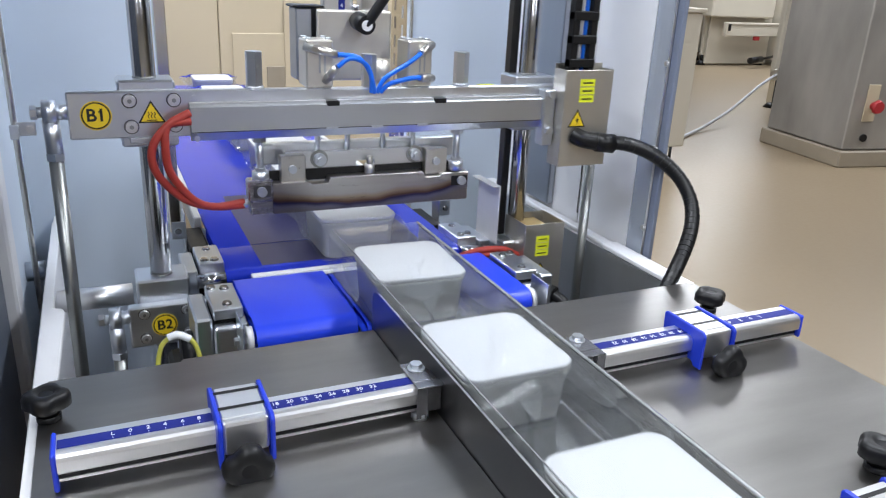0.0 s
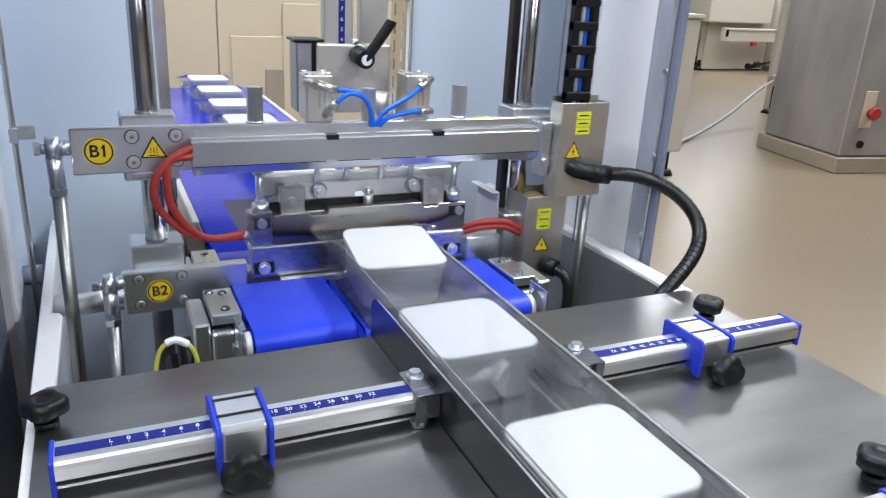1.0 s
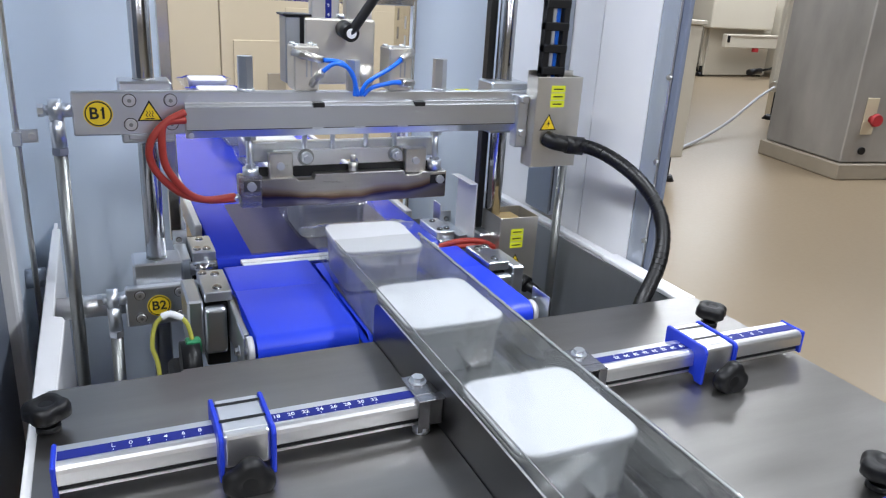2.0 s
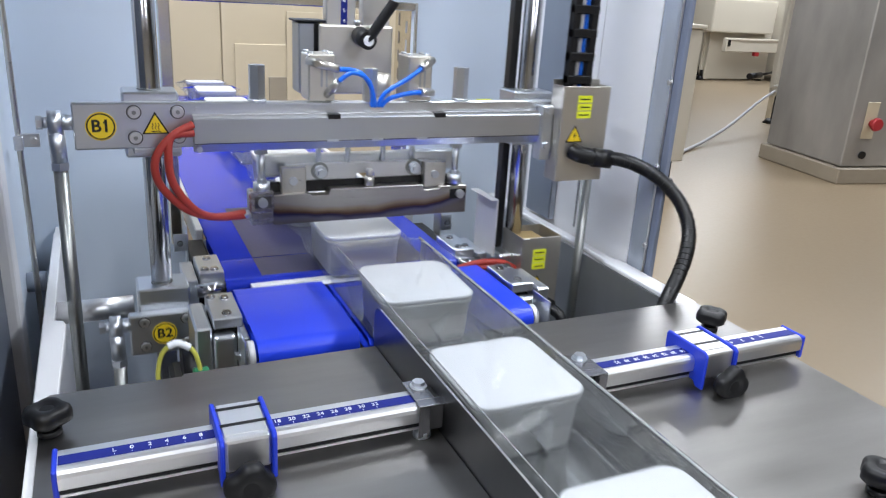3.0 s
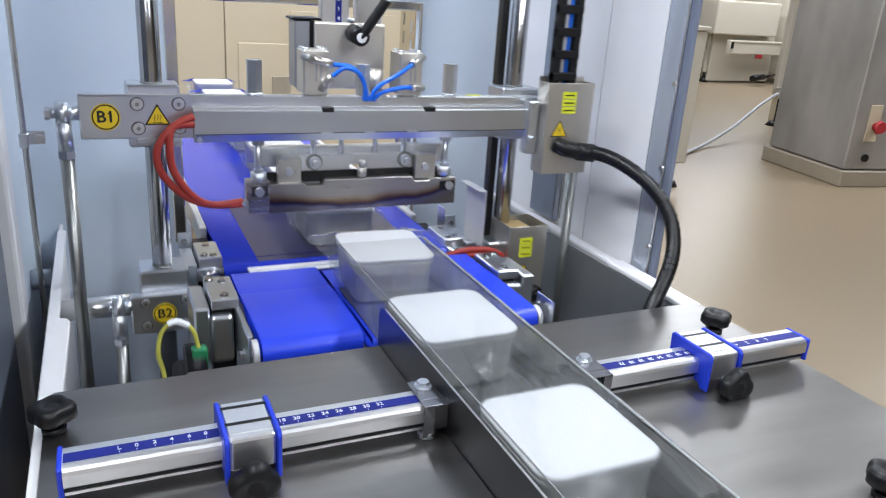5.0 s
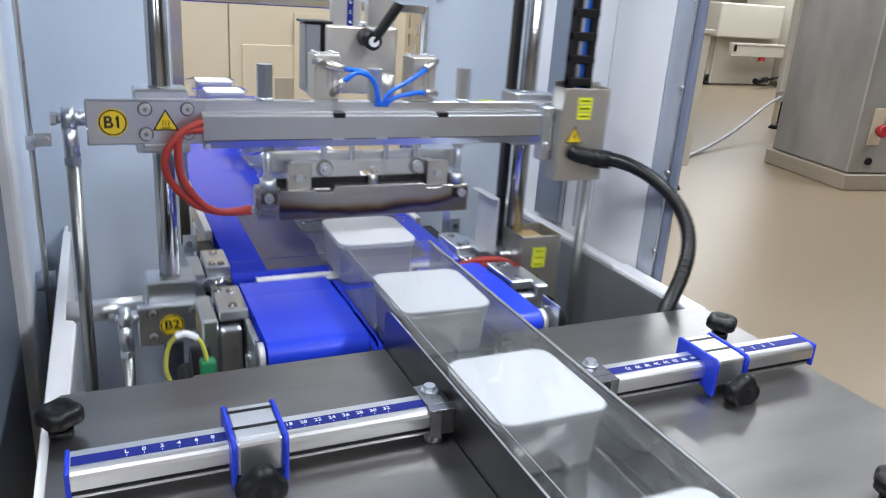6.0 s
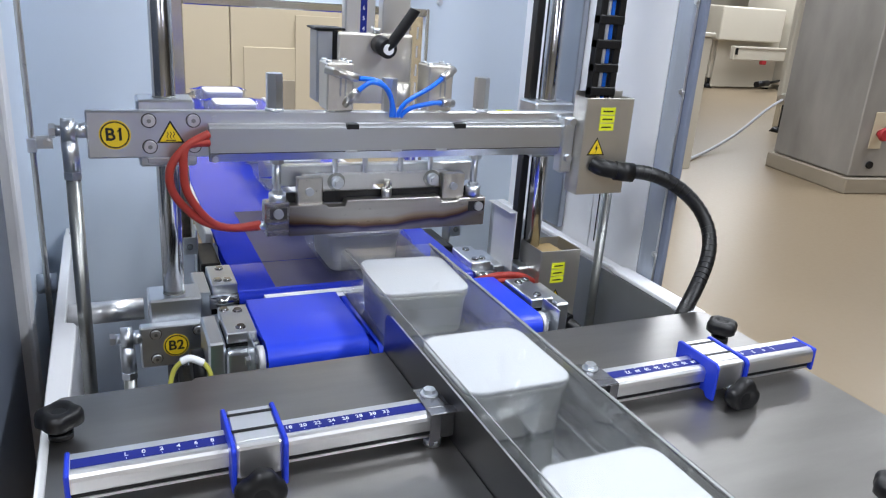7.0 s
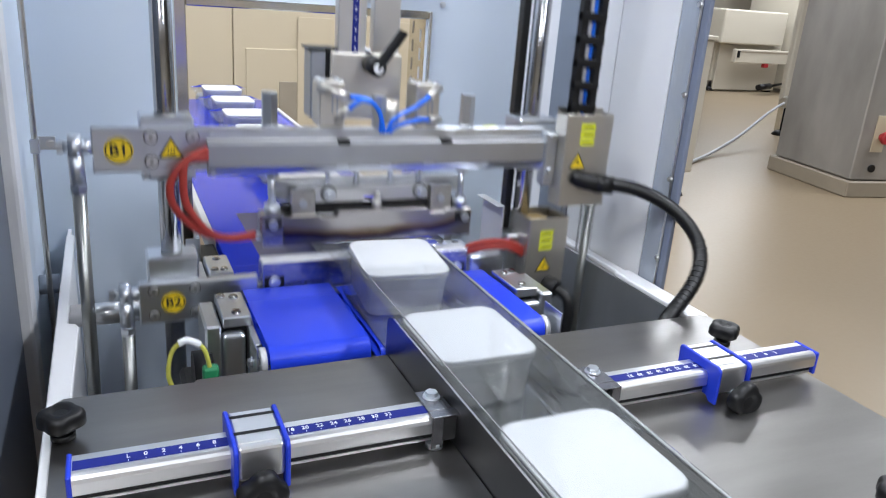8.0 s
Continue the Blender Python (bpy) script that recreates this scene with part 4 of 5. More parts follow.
for cx in (0.452, 0.498):
    part("chain_side", box(B(), cx, cx + 0.017, 0.537, 0.559, 1.20, 1.93, 0.002), M_BLACK, up, "black cable chain side")
part("cable", cyl(B(), (0.478, 0.549, 1.15), (0.478, 0.549, 1.90), 0.006, 10), M_HOSEGREY, up)
part("cable", cyl(B(), (0.490, 0.551, 1.15), (0.490, 0.551, 1.90), 0.006, 10), M_AIRLINE, up)


def rod_end(parent, x, y, z, low):
    """A ball-joint rod end with its bolt, and the tie rod below it."""
    bm = B()
    cyl(bm, (x - 0.011, y, z), (x + 0.011, y, z), 0.0215, 26)
    cyl(bm, (x, y, z - 0.012), (x + 0.001, y, z - 0.075), 0.0140, 20)
    cyl(bm, (x + 0.001, y, z - 0.072), (x + 0.001, y, z - 0.086), 0.0165, 6, smooth=False)
    e = part("rod_end", bm, M_ZINC, parent, "galvanised ball joint rod end")
    part("joint_bolt", cyl(cyl(B(), (x - 0.030, y, z), (x - 0.020, y, z), 0.0125, 6, smooth=False), (x - 0.020, y, z), (x - 0.009, y, z), 0.010, 16), M_ZINC, e)
    part("spacer", cyl(B(), (x + 0.010, y, z), (x + 0.028, y, z), 0.014, 16), M_ZINC, e)
    part("tie_rod", cyl(B(), (x + 0.001, y, z - 0.086), (x - 0.004, y, low), 0.0125, 20), M_TIE, parent, "round steel tie rod")


rod_end(up, -0.576, 0.600, 1.186, 0.52)

# lower jaw
lo = root("lower_sealing_jaw", "steel carrier with the lower sealing jaw", "sealing jaw")
part("carrier_plate", box(B(), -0.484, -0.246, YF, YF + 0.024, 0.853, 0.940, 0.003), M_ZINC, lo, "milled steel carrier plate")
for s in (-1, 1):
    part("rod_block", box(B(), s * 0.413 - 0.050, s * 0.413 + 0.050, YF + 0.0245, YF + 0.105, 0.845, 0.985, 0.004), M_ZINC, lo, "clamp block gliding on the rod")
    part("wiper_ring", cyl(B(), (s * 0.413, 0.65, 0.985), (s * 0.413, 0.65, 0.988), 0.0215, 24), M_TIE, lo)
for sx in (-0.455, -0.375):
    for sz in (0.872, 0.925):
        socket(lo, sx, sz, r=0.009)
badge(lo, "B2", -0.418, 0.897, YF - 0.0004, 0.024)
LZ = 0.963
bm = B()
box(bm, JX0, JX1, JY, JY + 0.044, LZ - 0.066, LZ, 0.0012)
part("jaw_bar", bm, M_JAWLOW, lo, "steel lower jaw bar")
for bx in (JX0 + 0.026, JX1 - 0.028):
    part("bolt_slot", box(B(), bx - 0.021, bx + 0.021, JY - 0.0008, JY, LZ - 0.057, LZ - 0.031, 0.0003), M_BLACK, lo, "dark slot round the bolt")
    part("jaw_bolt", cyl(cyl(B(), (bx, JY, LZ - 0.044), (bx, JY - 0.005, LZ - 0.044), 0.013, 18), (bx, JY - 0.005, LZ - 0.044), (bx, JY - 0.011, LZ - 0.044), 0.009, 6, smooth=False), M_ZINC, lo)
part("jaw_beam", box(B(), -0.26, 0.43, JY + 0.030, JY + 0.070, LZ - 0.115, LZ - 0.060, 0.003), M_ZINC, lo)
part("jaw_strip", box(B(), -0.18, 0.20, JY - 0.020, JY - 0.004, LZ - 0.075, LZ - 0.066, 0.002), M_ALU, lo)
part("right_carrier", box(B(), 0.255, 0.345, YF + 0.002, YF + 0.024, 0.868, 0.945, 0.003), M_ZINC, lo)
lb = part("connection_box", box(B(), 0.392, 0.394, 0.565, 0.66, 0.835, 1.040), M_BOXSTEEL, lo, "folded steel connection box")
part("box_front", box(B(), 0.392, 0.500, 0.562, 0.5645, 0.835, 1.040, 0.001), M_BOXSTEEL, lb)
part("box_side", box(B(), 0.498, 0.500, 0.5645, 0.66, 0.835, 1.040), M_BOXSTEEL, lb)
part("box_back", box(B(), 0.392, 0.500, 0.66, 0.662, 0.835, 1.040), M_BOXSTEEL, lb)
part("insulation", box(B(), 0.396, 0.470, 0.570, 0.655, 1.00, 1.028, 0.004), M_TAN, lb, "tan insulation in the open box")
stack_labels(lb, 0.441, 0.5618, 1.010, 0.036)
warning(lb, 0.441, 0.918, 0.5618, 0.022, True)
for k in range(2):
    part("heater_lead", pipe(B(), [(JX1 - 0.002, JY + 0.010, 0.952 + k * 0.012), (0.29, JY - 0.010, 0.968 + k * 0.013), (0.345, JY - 0.018, 0.968 + k * 0.012), (0.392, JY - 0.012, 0.945 + k * 0.012)], 0.0075, 20, 10), M_RED, lo, "red silicone heater cable")
part("cable_gland", cyl(B(), (0.452, 0.562, 0.872), (0.468, 0.530, 0.866), 0.021, 18), M_BLACK, lo, "black cable gland")
part("ribbed_hose", pipe(B(), [(0.468, 0.530, 0.866), (0.484, 0.505, 0.850), (0.488, 0.495, 0.80), (0.484, 0.500, 0.72)], 0.0145, 48, 12, 0.0022), M_RUBBER, lo, "black corrugated cable hose")
# white strips paint the light reflected by the polished jaw top
for ya, yb in ((JY + 0.0005, JY + 0.019), (JY + 0.025, JY + 0.0435)):
    part("sealing_face", box(B(), JX0 + 0.002, JX1 - 0.002, ya, yb, LZ, LZ + 0.0015), M_WHITE, lo, "sealing face of the jaw, its glare painted white")
rod_end(lo, -0.508, 0.600, 0.918, 0.46)

# green and yellow earth wire with sleeve
ew = root("earth_wire", "green-yellow earth wire with a milky sleeve and green plug", "wire")
part("wire", pipe(B(), [(-0.435, 0.345, 0.70), (-0.440, 0.345, 0.80), (-0.448, 0.345, 0.845), (-0.437, 0.35, 0.888), (-0.410, 0.35, 0.900), (-0.386, 0.345, 0.884), (-0.376, 0.34, 0.84)], 0.0042, 40, 10), M_GREEN, ew)
part("sleeve", pipe(B(), [(-0.428, 0.35, 0.898), (-0.412, 0.35, 0.902), (-0.392, 0.347, 0.892)], 0.0066, 12, 10), M_INK, ew, "milky plastic sleeve")
part("plug", box(B(), -0.390, -0.362, 0.330, 0.352, 0.790, 0.850, 0.003), M_PLUG, ew, "green plug")
mo = root("belt_motor", "dark belt drive motor below the conveyor", "motor")
part("case", cyl(B(), (-0.40, 0.47, 0.80), (-0.365, 0.47, 0.80), 0.045, 28), M_BLACK, mo)
part("body", box(B(), -0.42, -0.37, 0.42, 0.55, 0.58, 0.78, 0.008), M_BLACK, mo)
part("stand", box(B(), -0.43, -0.36, 0.43, 0.54, 0.26, 0.58), M_ZINC, mo)

# ---------------- wrapped trays ----------------
PITCH, SPEED = 0.366, 0.4785
TW, TL, TH = 0.176, 0.188, 0.0955
SEAL = 0.134   # from the middle of a tray to the fin of its bag


def rounded(w, l, r, n=5):
    pts = []
    for cx, cy, a0 in ((w / 2 - r, l / 2 - r, 0), (-w / 2 + r, l / 2 - r, 90), (-w / 2 + r, -l / 2 + r, 180), (w / 2 - r, -l / 2 + r, 270)):
        for i in range(n + 1):
            a = radians(a0 + 90 * i / n)
            pts.append((cx + r * math.cos(a), cy + r * math.sin(a)))
    return pts


def loft(bm, rows):
    rings = [[bm.verts.new((x, y, z)) for x, y in pts] for pts, z in rows]
    n = len(rings[0])
    for s, t in zip(rings, rings[1:]):
        for i in range(n):
            bm.faces.new((s[i], s[(i + 1) % n], t[(i + 1) % n], t[i])).smooth = True
    bm.faces.new(rings[0][::-1]), bm.faces.new(rings[-1])
    return bm


def film_bag():
    """A thin clear bag round one tray, falling in towards a flat fin at each end."""
    bm = B()
    rings = []
    for j in range(41):
        v = (j / 40 - 0.5) * 0.80
        y = v * (PITCH - 0.004)
        e = max(0.0, abs(v) * 2 - 0.50) / 0.50
        s1 = e * e * (3 - 2 * e)
        w, top, bot = 0.186 + 0.008 * s1, TH + 0.0015 - 0.020 * s1, 0.001 + (TH - 0.024) * s1
        ring = []
        for px, pz in rounded(w, max(top - bot, 0.0012), 0.012 * (1 - s1) + 0.0004, 8):
            a = 0.0006 + 0.0045 * e * (1 - e ** 6)
            wob = a * noise.noise(Vector((px * 55, y * 9, 3.0 + pz * 30)))
            ring.append(bm.verts.new((px + wob * 0.5, y, (top + bot) / 2 + pz + wob)))
        rings.append(ring)
    n = len(rings[0])
    for s, t in zip(rings, rings[1:]):
        for i in range(n):
            bm.faces.new((s[i], s[(i + 1) % n], t[(i + 1) % n], t[i])).smooth = True
    return bm


def walls(pts, n):
    """The outline with its long straight sides divided into n steps."""
    out = []
    for a, b in zip(pts, pts[1:] + pts[:1]):
        m = n if math.dist(a, b) > 0.03 else 1
        out += [(a[0] + (b[0] - a[0]) * i / m, a[1] + (b[1] - a[1]) * i / m) for i in range(m)]
    return out


def film_tube(y0, y1, xa, xb, za, zb):
    """The clear film tube that still stands open round the trays before the jaws."""
    bm = B()
    rings = []
    for j in range(61):
        y = y0 + (y1 - y0) * j / 60
        ring = []
        for px, pz in walls(rounded(xb - xa, zb - za, 0.014, 8), 10):
            wob = 0.0016 * noise.noise(Vector((px * 62, y * 1.6, 8.0 + pz * 40))) + 0.0006 * noise.noise(Vector((px * 25, y * 8, 3.0 + pz * 25)))
            ring.append(bm.verts.new(((xa + xb) / 2 + px + wob, y, (za + zb) / 2 + pz + wob * 0.6)))
        rings.append(ring)
    n = len(rings[0])
    for s, t in zip(rings, rings[1:]):
        for i in range(n):
            bm.faces.new((s[i], s[(i + 1) % n], t[(i + 1) % n], t[i])).smooth = True
    return bm


def end_seal():
    """The creased end of a bag: two sheets that close from the tray's height into a wide flat fin."""
    bm = B()
    nx, ny = 48, 12
    for half in (1, -1):
        g = [[None] * (ny + 1) for _ in range(nx + 1)]
        for i in range(nx + 1):
            for j in range(ny + 1):
                u, v = i / nx - 0.5, j / ny
                w = v * v * (3 - 2 * v)
                fold = noise.noise(Vector((u * 17, v * 1.3, 4 + half))) + 0.6 * noise.noise(Vector((u * 44 + v * 6, v * 2.5, half)))
                crease = 0.0075 * fold * (0.25 + v) * (1 - v ** 5)
                z0 = TH + 0.001 if half > 0 else 0.004
                zz = z0 + (0.0765 + half * 0.0008 - z0) * w
                g[i][j] = bm.verts.new((u * (0.184 + 0.100 * w) * (1 - 0.2 * (1 - w) * (half < 0)), -0.042 + 0.042 * v, zz + crease))
        for i in range(nx):
            for j in range(ny):
                bm.faces.new((g[i][j], g[i + 1][j], g[i + 1][j + 1], g[i][j + 1])).smooth = True
    return bm


TX = 0.0115
first = root("wrapped_tray", "white rounded food tray in clear wrapping film", "tray", "trays on the wrapping line")
part("tub", loft(B(), [(rounded(TW - 0.024, TL - 0.024, 0.022), 0.002), (rounded(TW - 0.016, TL - 0.016, 0.025), 0.006), (rounded(TW - 0.007, TL - 0.007, 0.027), TH - 0.021), (rounded(TW - 0.002, TL - 0.002, 0.027), TH - 0.018), (rounded(TW, TL, 0.027), TH - 0.0115), (rounded(TW, TL, 0.027), TH - 0.008)]), M_TRAY, first, "pale moulded tray")
part("lid", loft(B(), [(rounded(TW + 0.001, TL + 0.001, 0.027), TH - 0.0075), (rounded(TW + 0.001, TL + 0.001, 0.027), TH - 0.0015), (rounded(TW - 0.001, TL - 0.001, 0.026), TH - 0.0003), (rounded(TW - 0.004, TL - 0.004, 0.025), TH)]), M_LID, first, "smooth white lid")
part("film", film_bag(), M_BAG, first, "clear glossy film bag")
ds = part("end_seal", end_seal(), M_SEAL, first, "crinkled film seal")
ds.location = (0, SEAL, 0)
ft = root("film_tube", "clear glossy plastic film tube round the trays", "film")
part("sleeve", film_tube(-1.15, 0.572, -0.0835, 0.1215, 0.8895, 0.9885), M_FILM, ft, "clear film sleeve")
# creased film edges; their milky colour paints the streak of light along them
for fx in (-0.076, 0.1135):
    part("fold_edge", pipe(B(), [(fx + 0.001 * math.sin(7 * i), -1.14 + 0.1705 * i, 0.9900 + 0.0004 * math.sin(5 * i)) for i in range(11)], 0.0026 if fx > 0 else 0.0011, 40, 6), M_FOLD, ft, "creased edge of the film, its bright streak painted milky")
KS = list(range(-14, 8))

trays = [first] + [copy_thing(first, Matrix.Identity(4)) for _ in KS[1:]]
seals = [next(c for c in tr.children if c.name.startswith("end_seal")) for tr in trays]

# belt on which the trays arrive
inf = root("supply_belt_conveyor", "blue supply belt in front of the infeed table", "conveyor")
part("belt", belt_loop(-6.3, -1.215, 0.03, 0.8995), M_BELT, inf)
for ly in (-6.0, -3.8, -1.6):
    for xs in (X0, X1 - 0.03):
        part("leg", box(B(), xs, xs + 0.03, ly, ly + 0.04, 0, 0.84), M_ZINC, inf)

# slope and cross belt that carry the packs away behind the housing
chute = root("discharge_chute", "sloping steel chute behind the outfeed belt", "chute")
part("sheet", prism(B(), [(3.345, 0.868), (3.98, 0.448), (3.98, 0.444), (3.345, 0.864)], 0, X0, X1), M_TABLE, chute)
for xs in (X0, X1 - 0.02):
    part("leg", box(B(), xs, xs + 0.02, 3.60, 3.62, 0, 0.69), M_ZINC, chute)
away = root("cross_belt_conveyor", "blue cross belt carrying finished packs away", "conveyor")
part("belt", box(B(), -3.9, 0.26, 3.985, 4.215, 0.350, 0.3675, 0.004), M_BELT, away)
for lx in (-3.7, -1.8, 0.1):
    part("leg", box(B(), lx, lx + 0.04, 4.08, 4.12, 0, 0.35), M_ZINC, away)

# ---------------- right hall: pillar, cabinets, small machines ----------------
pil = root("steel_clad_pillar", "square pillar clad in stained stainless steel sheet", "pillar")
pm = pose(5.60, 3.77, 0, 0, 0, -10)
pil.matrix_basis = pm
part("cladding", box(B(), 0.03, 1.4, 0.03, 1.10, 0.16, 3.5, 0.01), M_PILLAR, pil, "dull stainless sheet cladding")
part("plinth", box(B(), 0.0, 1.45, 0.0, 1.15, 0, 0.15, 0.01), M_PLINTH, pil, "beige plinth")

part("switch_plate", box(B(), 0.17, 0.30, 0.022, 0.0298, 0.42, 0.75, 0.003), M_BEIGE, pil, "cream switch plate")
bt = part("red_button", cyl(cyl(B(), (0.255, 0.022, 0.56), (0.255, -0.03, 0.56), 0.035, 18), (0.255, -0.03, 0.56), (0.255, -0.06, 0.56), 0.062, 24, 0.05), M_REDBTN, pil, "red mushroom push button")
part("socket", cyl(B(), (0.23, 0.030, 0.27), (0.23, 0.012, 0.27), 0.035, 18), M_BLACK, pil, "small black socket")

post = root("cream_machine", "cream machine housing on adjustable black feet", "machine")
part("panel", box(B(), 3.86, 4.062, 4.10, 4.30, 0.20, 1.30, 0.012), M_CREAM, post, "cream side panel")
part("top_cap", box(B(), 3.84, 4.075, 4.08, 4.32, 1.3005, 1.335, 0.006), M_CREAM, post)
part("foot", cyl(cyl(B(), (3.94, 4.12, 0), (3.94, 4.12, 0.05), 0.065, 20, 0.04), (3.94, 4.12, 0.05), (3.94, 4.12, 0.205), 0.012, 10), M_BLACK, post, "black adjustable foot")

fh = root("floor_hose", "pale grey hose lying on the floor with a coupling", "hose")
part("tube", pipe(B(), [(4.3, 4.7, 0.022), (5.07, 5.21, 0.022), (5.6, 5.5, 0.05), (6.3, 5.85, 0.16), (7.1, 6.25, 0.36), (7.75, 6.62, 0.44)], 0.017, 40, 10), M_HOSEGREY, fh)
part("coupling", cyl(cyl(B(), (7.72, 6.60, 0.44), (7.86, 6.68, 0.45), 0.07, 18), (7.84, 6.67, 0.45), (7.98, 6.75, 0.46), 0.05, 18), M_BRASS, fh, "steel hose coupling")
part("foot", cyl(cyl(B(), (7.85, 6.67, 0), (7.85, 6.67, 0.06), 0.12, 20, 0.07), (7.85, 6.67, 0.06), (7.85, 6.67, 0.42), 0.02, 10), M_BLACK, fh, "black foot below the coupling")

wm = root("cream_packing_machine", "cream packing machine standing on adjustable feet", "machine")
part("cover", box(B(), 10.55, 12.2, 11.0, 12.4, 0.95, 1.60, 0.03, 2), M_CREAM, wm, "cream machine cover")
part("rail", box(B(), 10.9, 12.4, 10.9, 11.0, 0.60, 0.86, 0.01), M_CREAM, wm)
# added panel: its cream replaces bright floor that renders too dark here
part("skirt", box(B(), 10.75, 12.4, 11.20, 11.25, 0.03, 0.95, 0.01), M_CREAM, wm, "added cream panel in place of the bright floor")
part("slot", box(B(), 10.94, 11.00, 10.885, 10.898, 0.70, 0.83), M_BLACK, wm)
part("slot_shadow_gap", box(B(), 11.0, 12.3, 10.892, 10.899, 0.80, 0.83), M_PLINTH, wm)
part("upright", box(B(), 12.5, 12.9, 10.9, 12.4, 0.1, 3.0, 0.02), M_CREAM, wm)
for fx, fy in ((10.75, 11.3), (12.3, 11.3), (11.4, 12.2)):
    part("foot", cyl(cyl(B(), (fx, fy, 0), (fx, fy, 0.09), 0.10, 16, 0.05), (fx, fy, 0.09), (fx, fy, 0.20), 0.03, 10), M_BLACK, wm, "black adjustable foot")
    part("leg", box(B(), fx - 0.05, fx + 0.05, fy - 0.03, fy + 0.03, 0.20, 0.955, 0.005), M_CREAM, wm)
part("red_box", box(B(), 11.70, 11.82, 10.90, 10.98, 0.52, 0.60, 0.01), M_REDBTN, wm, "small red box")
part("drive_arm", cyl(cyl(B(), (11.35, 10.6, 0.16), (11.75, 10.7, 0.18), 0.06, 14), (11.75, 10.7, 0.18), (12.4, 11.0, 0.2), 0.025, 10), M_BLACK, wm, "dark drive arm near the floor")
wm2 = root("tall_cabinet", "tall cream machine cabinet in the hall", "cabinet")
part("body", box(B(), 10.6, 16.5, 13.6, 14.6, 0.02, 3.1, 0.02), M_CREAM, wm2)
part("door_panel", box(B(), 10.9, 12.6, 13.57, 13.599, 0.4, 2.6, 0.01), M_CREAM, wm2)
for fx, fy in ((12.2, 13.7), (12.9, 13.75), (16.2, 13.7)):
    part("foot", cyl(cyl(B(), (fx, fy, 0), (fx, fy, 0.07), 0.12, 16, 0.06), (fx, fy, 0.07), (fx, fy, 0.15), 0.03, 10), M_BLACK, wm2, "black adjustable foot")
wm3 = root("cream_column_panel", "tall cream panel beside the steel pillar", "panel")
part("panel", box(B(), 8.08, 8.75, 6.95, 7.05, 0.4, 4.2, 0.02), M_CREAM, wm3)
part("foot", box(B(), 8.12, 8.70, 6.96, 7.04, 0, 0.4), M_BEIGE, wm3)

# ---------------- cabinet beyond the window ----------------
cab = root("beige_cabinet", "large beige enamelled cabinet with recessed panels", "cabinet")
part("body", box(B(), -2.2, 3.4, 4.62, 5.4, 0.0, 2.6, 0.01), M_BEIGE, cab)
for x0, x1 in ((-2.1, 0.292), (0.300, 2.2), (2.21, 3.3)):
    part("door", box(B(), x0, x1, 4.600, 4.6195, 0.1, 2.5, 0.003), M_BEIGE, cab)
part("raised_panel", box(B(), 0.38, 1.9, 4.588, 4.5995, 0.30, 1.055, 0.004), M_BEIGE, cab, "raised beige panel")
part("side_box", box(B(), 0.74, 1.9, 4.580, 4.5875, 0.10, 1.28, 0.002), M_BEIGE, cab, "shallow beige side box")
part("vent_plate", box(B(), 0.61, 0.738, 4.578, 4.5875, 0.40, 0.832, 0.003), M_PLINTH, cab, "darker tan plate")

# ---------------- ribbed hose from the connection box, in short stiff pieces ----------------
HOSE_A = [(0.548, 0.490, 1.104), (0.592, 0.470, 1.113), (0.690, 0.430, 1.084), (0.744, 0.370, 1.010), (0.694, 0.325, 0.955), (0.619, 0.297, 0.913), (0.567, 0.284, 0.885), (0.545, 0.284, 0.83)]
HOSE_B = [(0.548, 0.612, 1.157), (0.560, 0.560, 1.168), (0.606, 0.440, 1.124), (0.638, 0.380, 1.041), (0.597, 0.330, 0.962), (0.552, 0.305, 0.917), (0.521, 0.288, 0.882), (0.505, 0.286, 0.83)]
HOSE_C = [(0.548, 0.507, 1.161), (0.580, 0.470, 1.168), (0.680, 0.430, 1.121), (0.714, 0.370, 1.035), (0.660, 0.325, 0.968), (0.614, 0.297, 0.924), (0.582, 0.284, 0.886), (0.560, 0.284, 0.83)]
NH = 40
hose = root("corrugated_hose", "black corrugated cable hose curving to the table", "hose")
rib = pipe(B(), [(0, 0, -0.0115), (0, 0, 0.0115)], 0.0166, 12, 14, 0.0026)
rib_mesh = finish("hose_piece", rib, M_RUBBER)
pieces = []
for i in range(NH):
    ob = new("hose_piece", rib_mesh)
    ob.parent = hose
    pieces.append(ob)


def hose_poses(dy, dz):
    fy, fz = (dy - 0.01) / 0.115, dz / 0.057
    pts = [Vector(a) + (Vector(c) - Vector(a)) * fz + (Vector(b) - Vector(c)) * fy for a, b, c in zip(HOSE_A, HOSE_B, HOSE_C)]
    pts[0] = Vector((0.548, 0.490 + dy, 1.104 + dz))
    c = spline(pts, NH)
    for _ in range(22):
        c = [c[0], c[1]] + [(a + 2 * b + d) / 4 for a, b, d in zip(c[1:], c[2:], c[3:])] + [c[-1]]
    return [Matrix.Translation((a + b) / 2) @ (b - a).to_track_quat("Z", "Y").to_matrix().to_4x4() for a, b in zip(c, c[1:])]


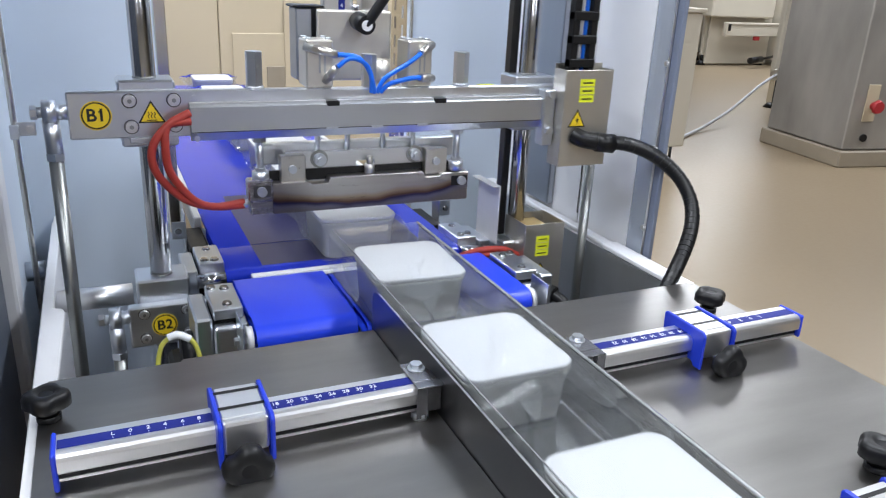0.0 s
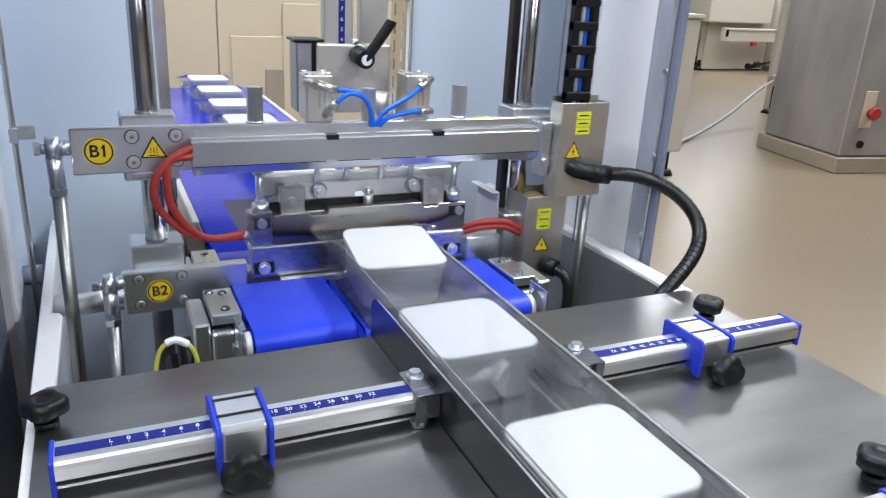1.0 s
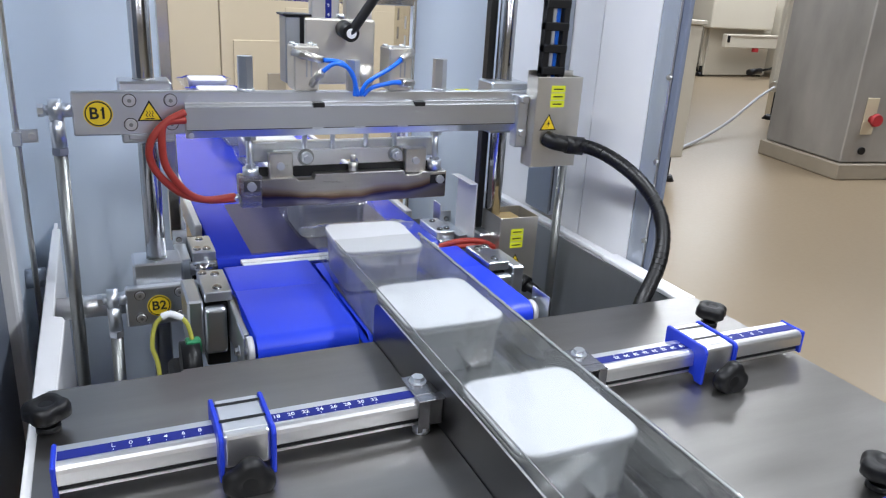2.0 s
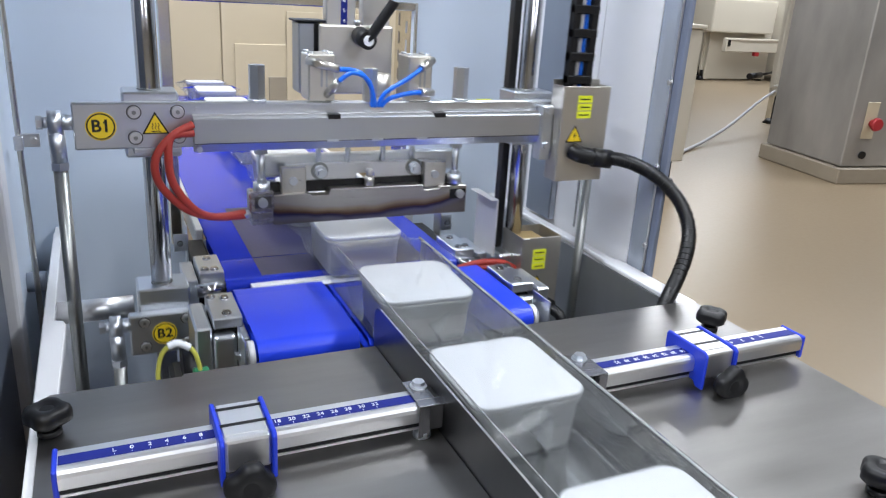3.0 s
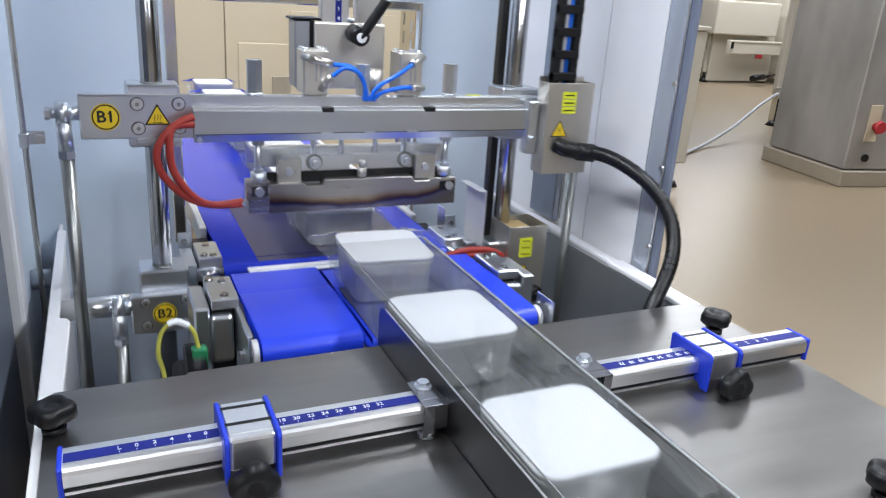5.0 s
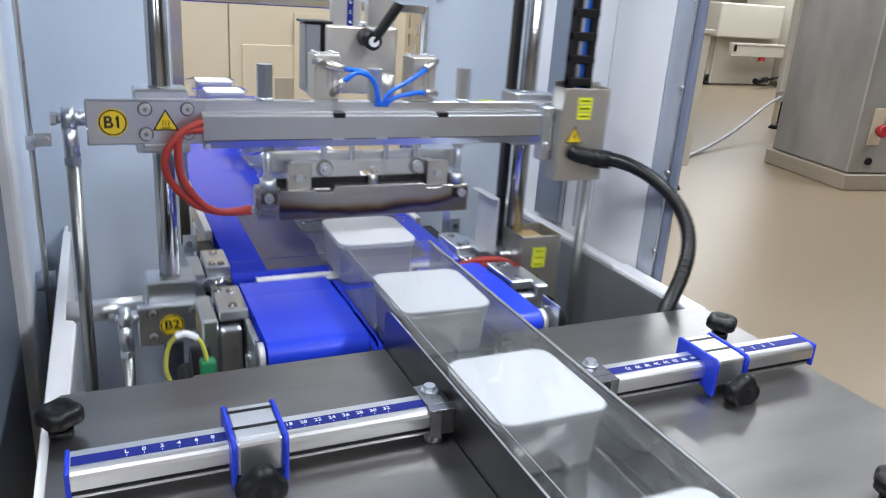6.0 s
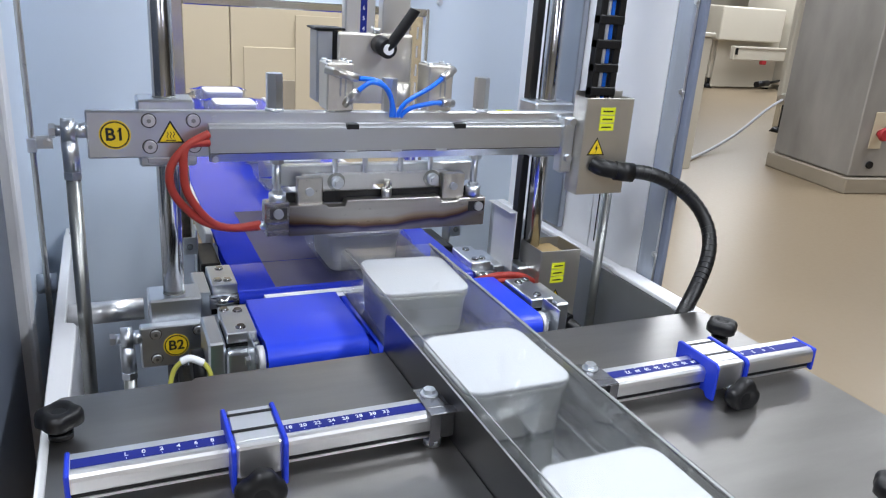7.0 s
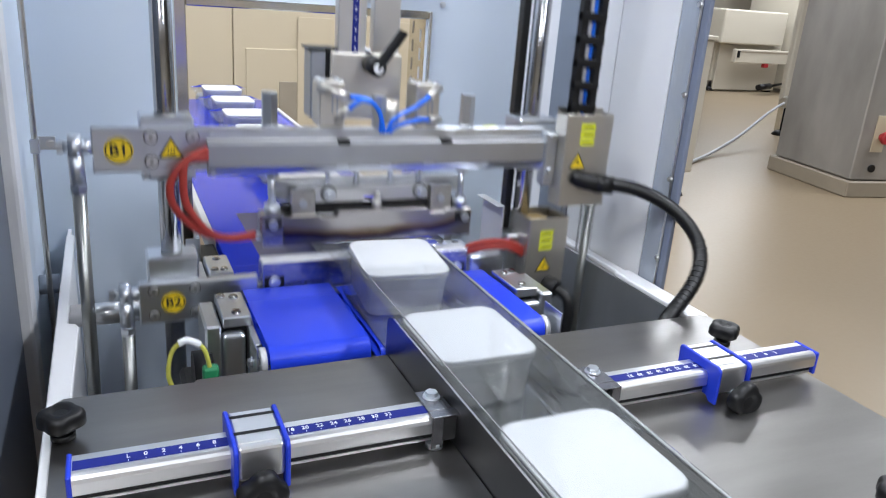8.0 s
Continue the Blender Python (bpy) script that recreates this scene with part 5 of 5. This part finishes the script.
# ---------------- motion ----------------
T0, PERIOD = 0.27, 0.765
CURVE = [(0.00, 0.020, 0.000), (0.03, 0.034, 0.000), (0.068, 0.050, 0.001), (0.084, 0.062, 0.018), (0.102, 0.079, 0.050), (0.14, 0.110, 0.055), (0.18, 0.130, 0.053), (0.23, 0.140, 0.053), (0.28, 0.130, 0.054),
         (0.33, 0.105, 0.056), (0.38, 0.065, 0.057), (0.42, 0.032, 0.057), (0.46, 0.014, 0.057), (0.52, -0.004, 0.057), (0.57, -0.014, 0.057), (0.628, -0.020, 0.056), (0.645, -0.018, 0.045), (0.68, -0.010, 0.014), (0.71, -0.002, 0.001), (0.74, 0.008, 0.000), (0.765, 0.020, 0.000)]


def cycle(t):
    p = (t - T0) % PERIOD
    for (a, y0, z0), (b, y1, z1) in zip(CURVE, CURVE[1:]):
        if p <= b:
            f = (p - a) / (b - a)
            return y0 + (y1 - y0) * f, z0 + (z1 - z0) * f
    return CURVE[-1][1:]


def tray_place(t, k):
    y = 0.365 + SPEED * t + PITCH * k + 0.013 * math.cos(2 * math.pi * (t - T0 - 0.38) / PERIOD)
    if y <= 3.25:
        dz = cycle(t)[1]
        grip = max(0.0, 1 - dz / 0.05) * max(0.0, 1 - abs(y - 0.46) / 0.20)
        twist = 5.0 * max(0.0, 1 - abs(y - 0.48) / 0.26)
        return pose(TX + 0.010 * twist / 5, y, ZB + 0.0005 + 0.013 * grip, 5.5 * grip, 0, -twist)
    d = y - 3.25
    if d <= 1.0:
        f = d / 1.0
        return pose(TX, 3.25 + 0.85 * f, ZB + 0.0005 - 0.52 * f, -31 * min(1.0, 5 * f, 5 * (1 - f) + 0.001))
    return pose(TX - (d - 1.0), 4.10, ZB + 0.0005 - 0.52)


def motions():
    steps = [i / 30 for i in range(241)]
    walk(car, [(t, pose(0, cycle(t)[0], 0)) for t in steps])
    walk(ew, [(t, pose(0, cycle(t)[0], 0)) for t in steps])
    walk(up, [(t, pose(0, cycle(t)[0], cycle(t)[1])) for t in steps])
    walk(lo, [(t, pose(0, cycle(t)[0], -cycle(t)[1] * 1.48)) for t in steps])
    curves = [(t, hose_poses(*cycle(t))) for t in steps]
    for i, ob in enumerate(pieces):
        walk(ob, [(t, p[i]) for t, p in curves])
    for ob, k in zip(trays, KS):
        walk(ob, [(t, tray_place(t, k)) for t in steps])
    # the crimped end forms in front of each tray as the jaws close
    for ob, k in zip(seals, KS):
        rows = []
        for t in steps:
            f = min(1.0, max(0.0, (0.365 + SPEED * t + PITCH * k - 0.38) / 0.07))
            rows.append((t, pose(0, SEAL * f, -0.032 * (1 - f), 0, 0, 88 * (1 - f))))
        walk(ob, rows)


motions()
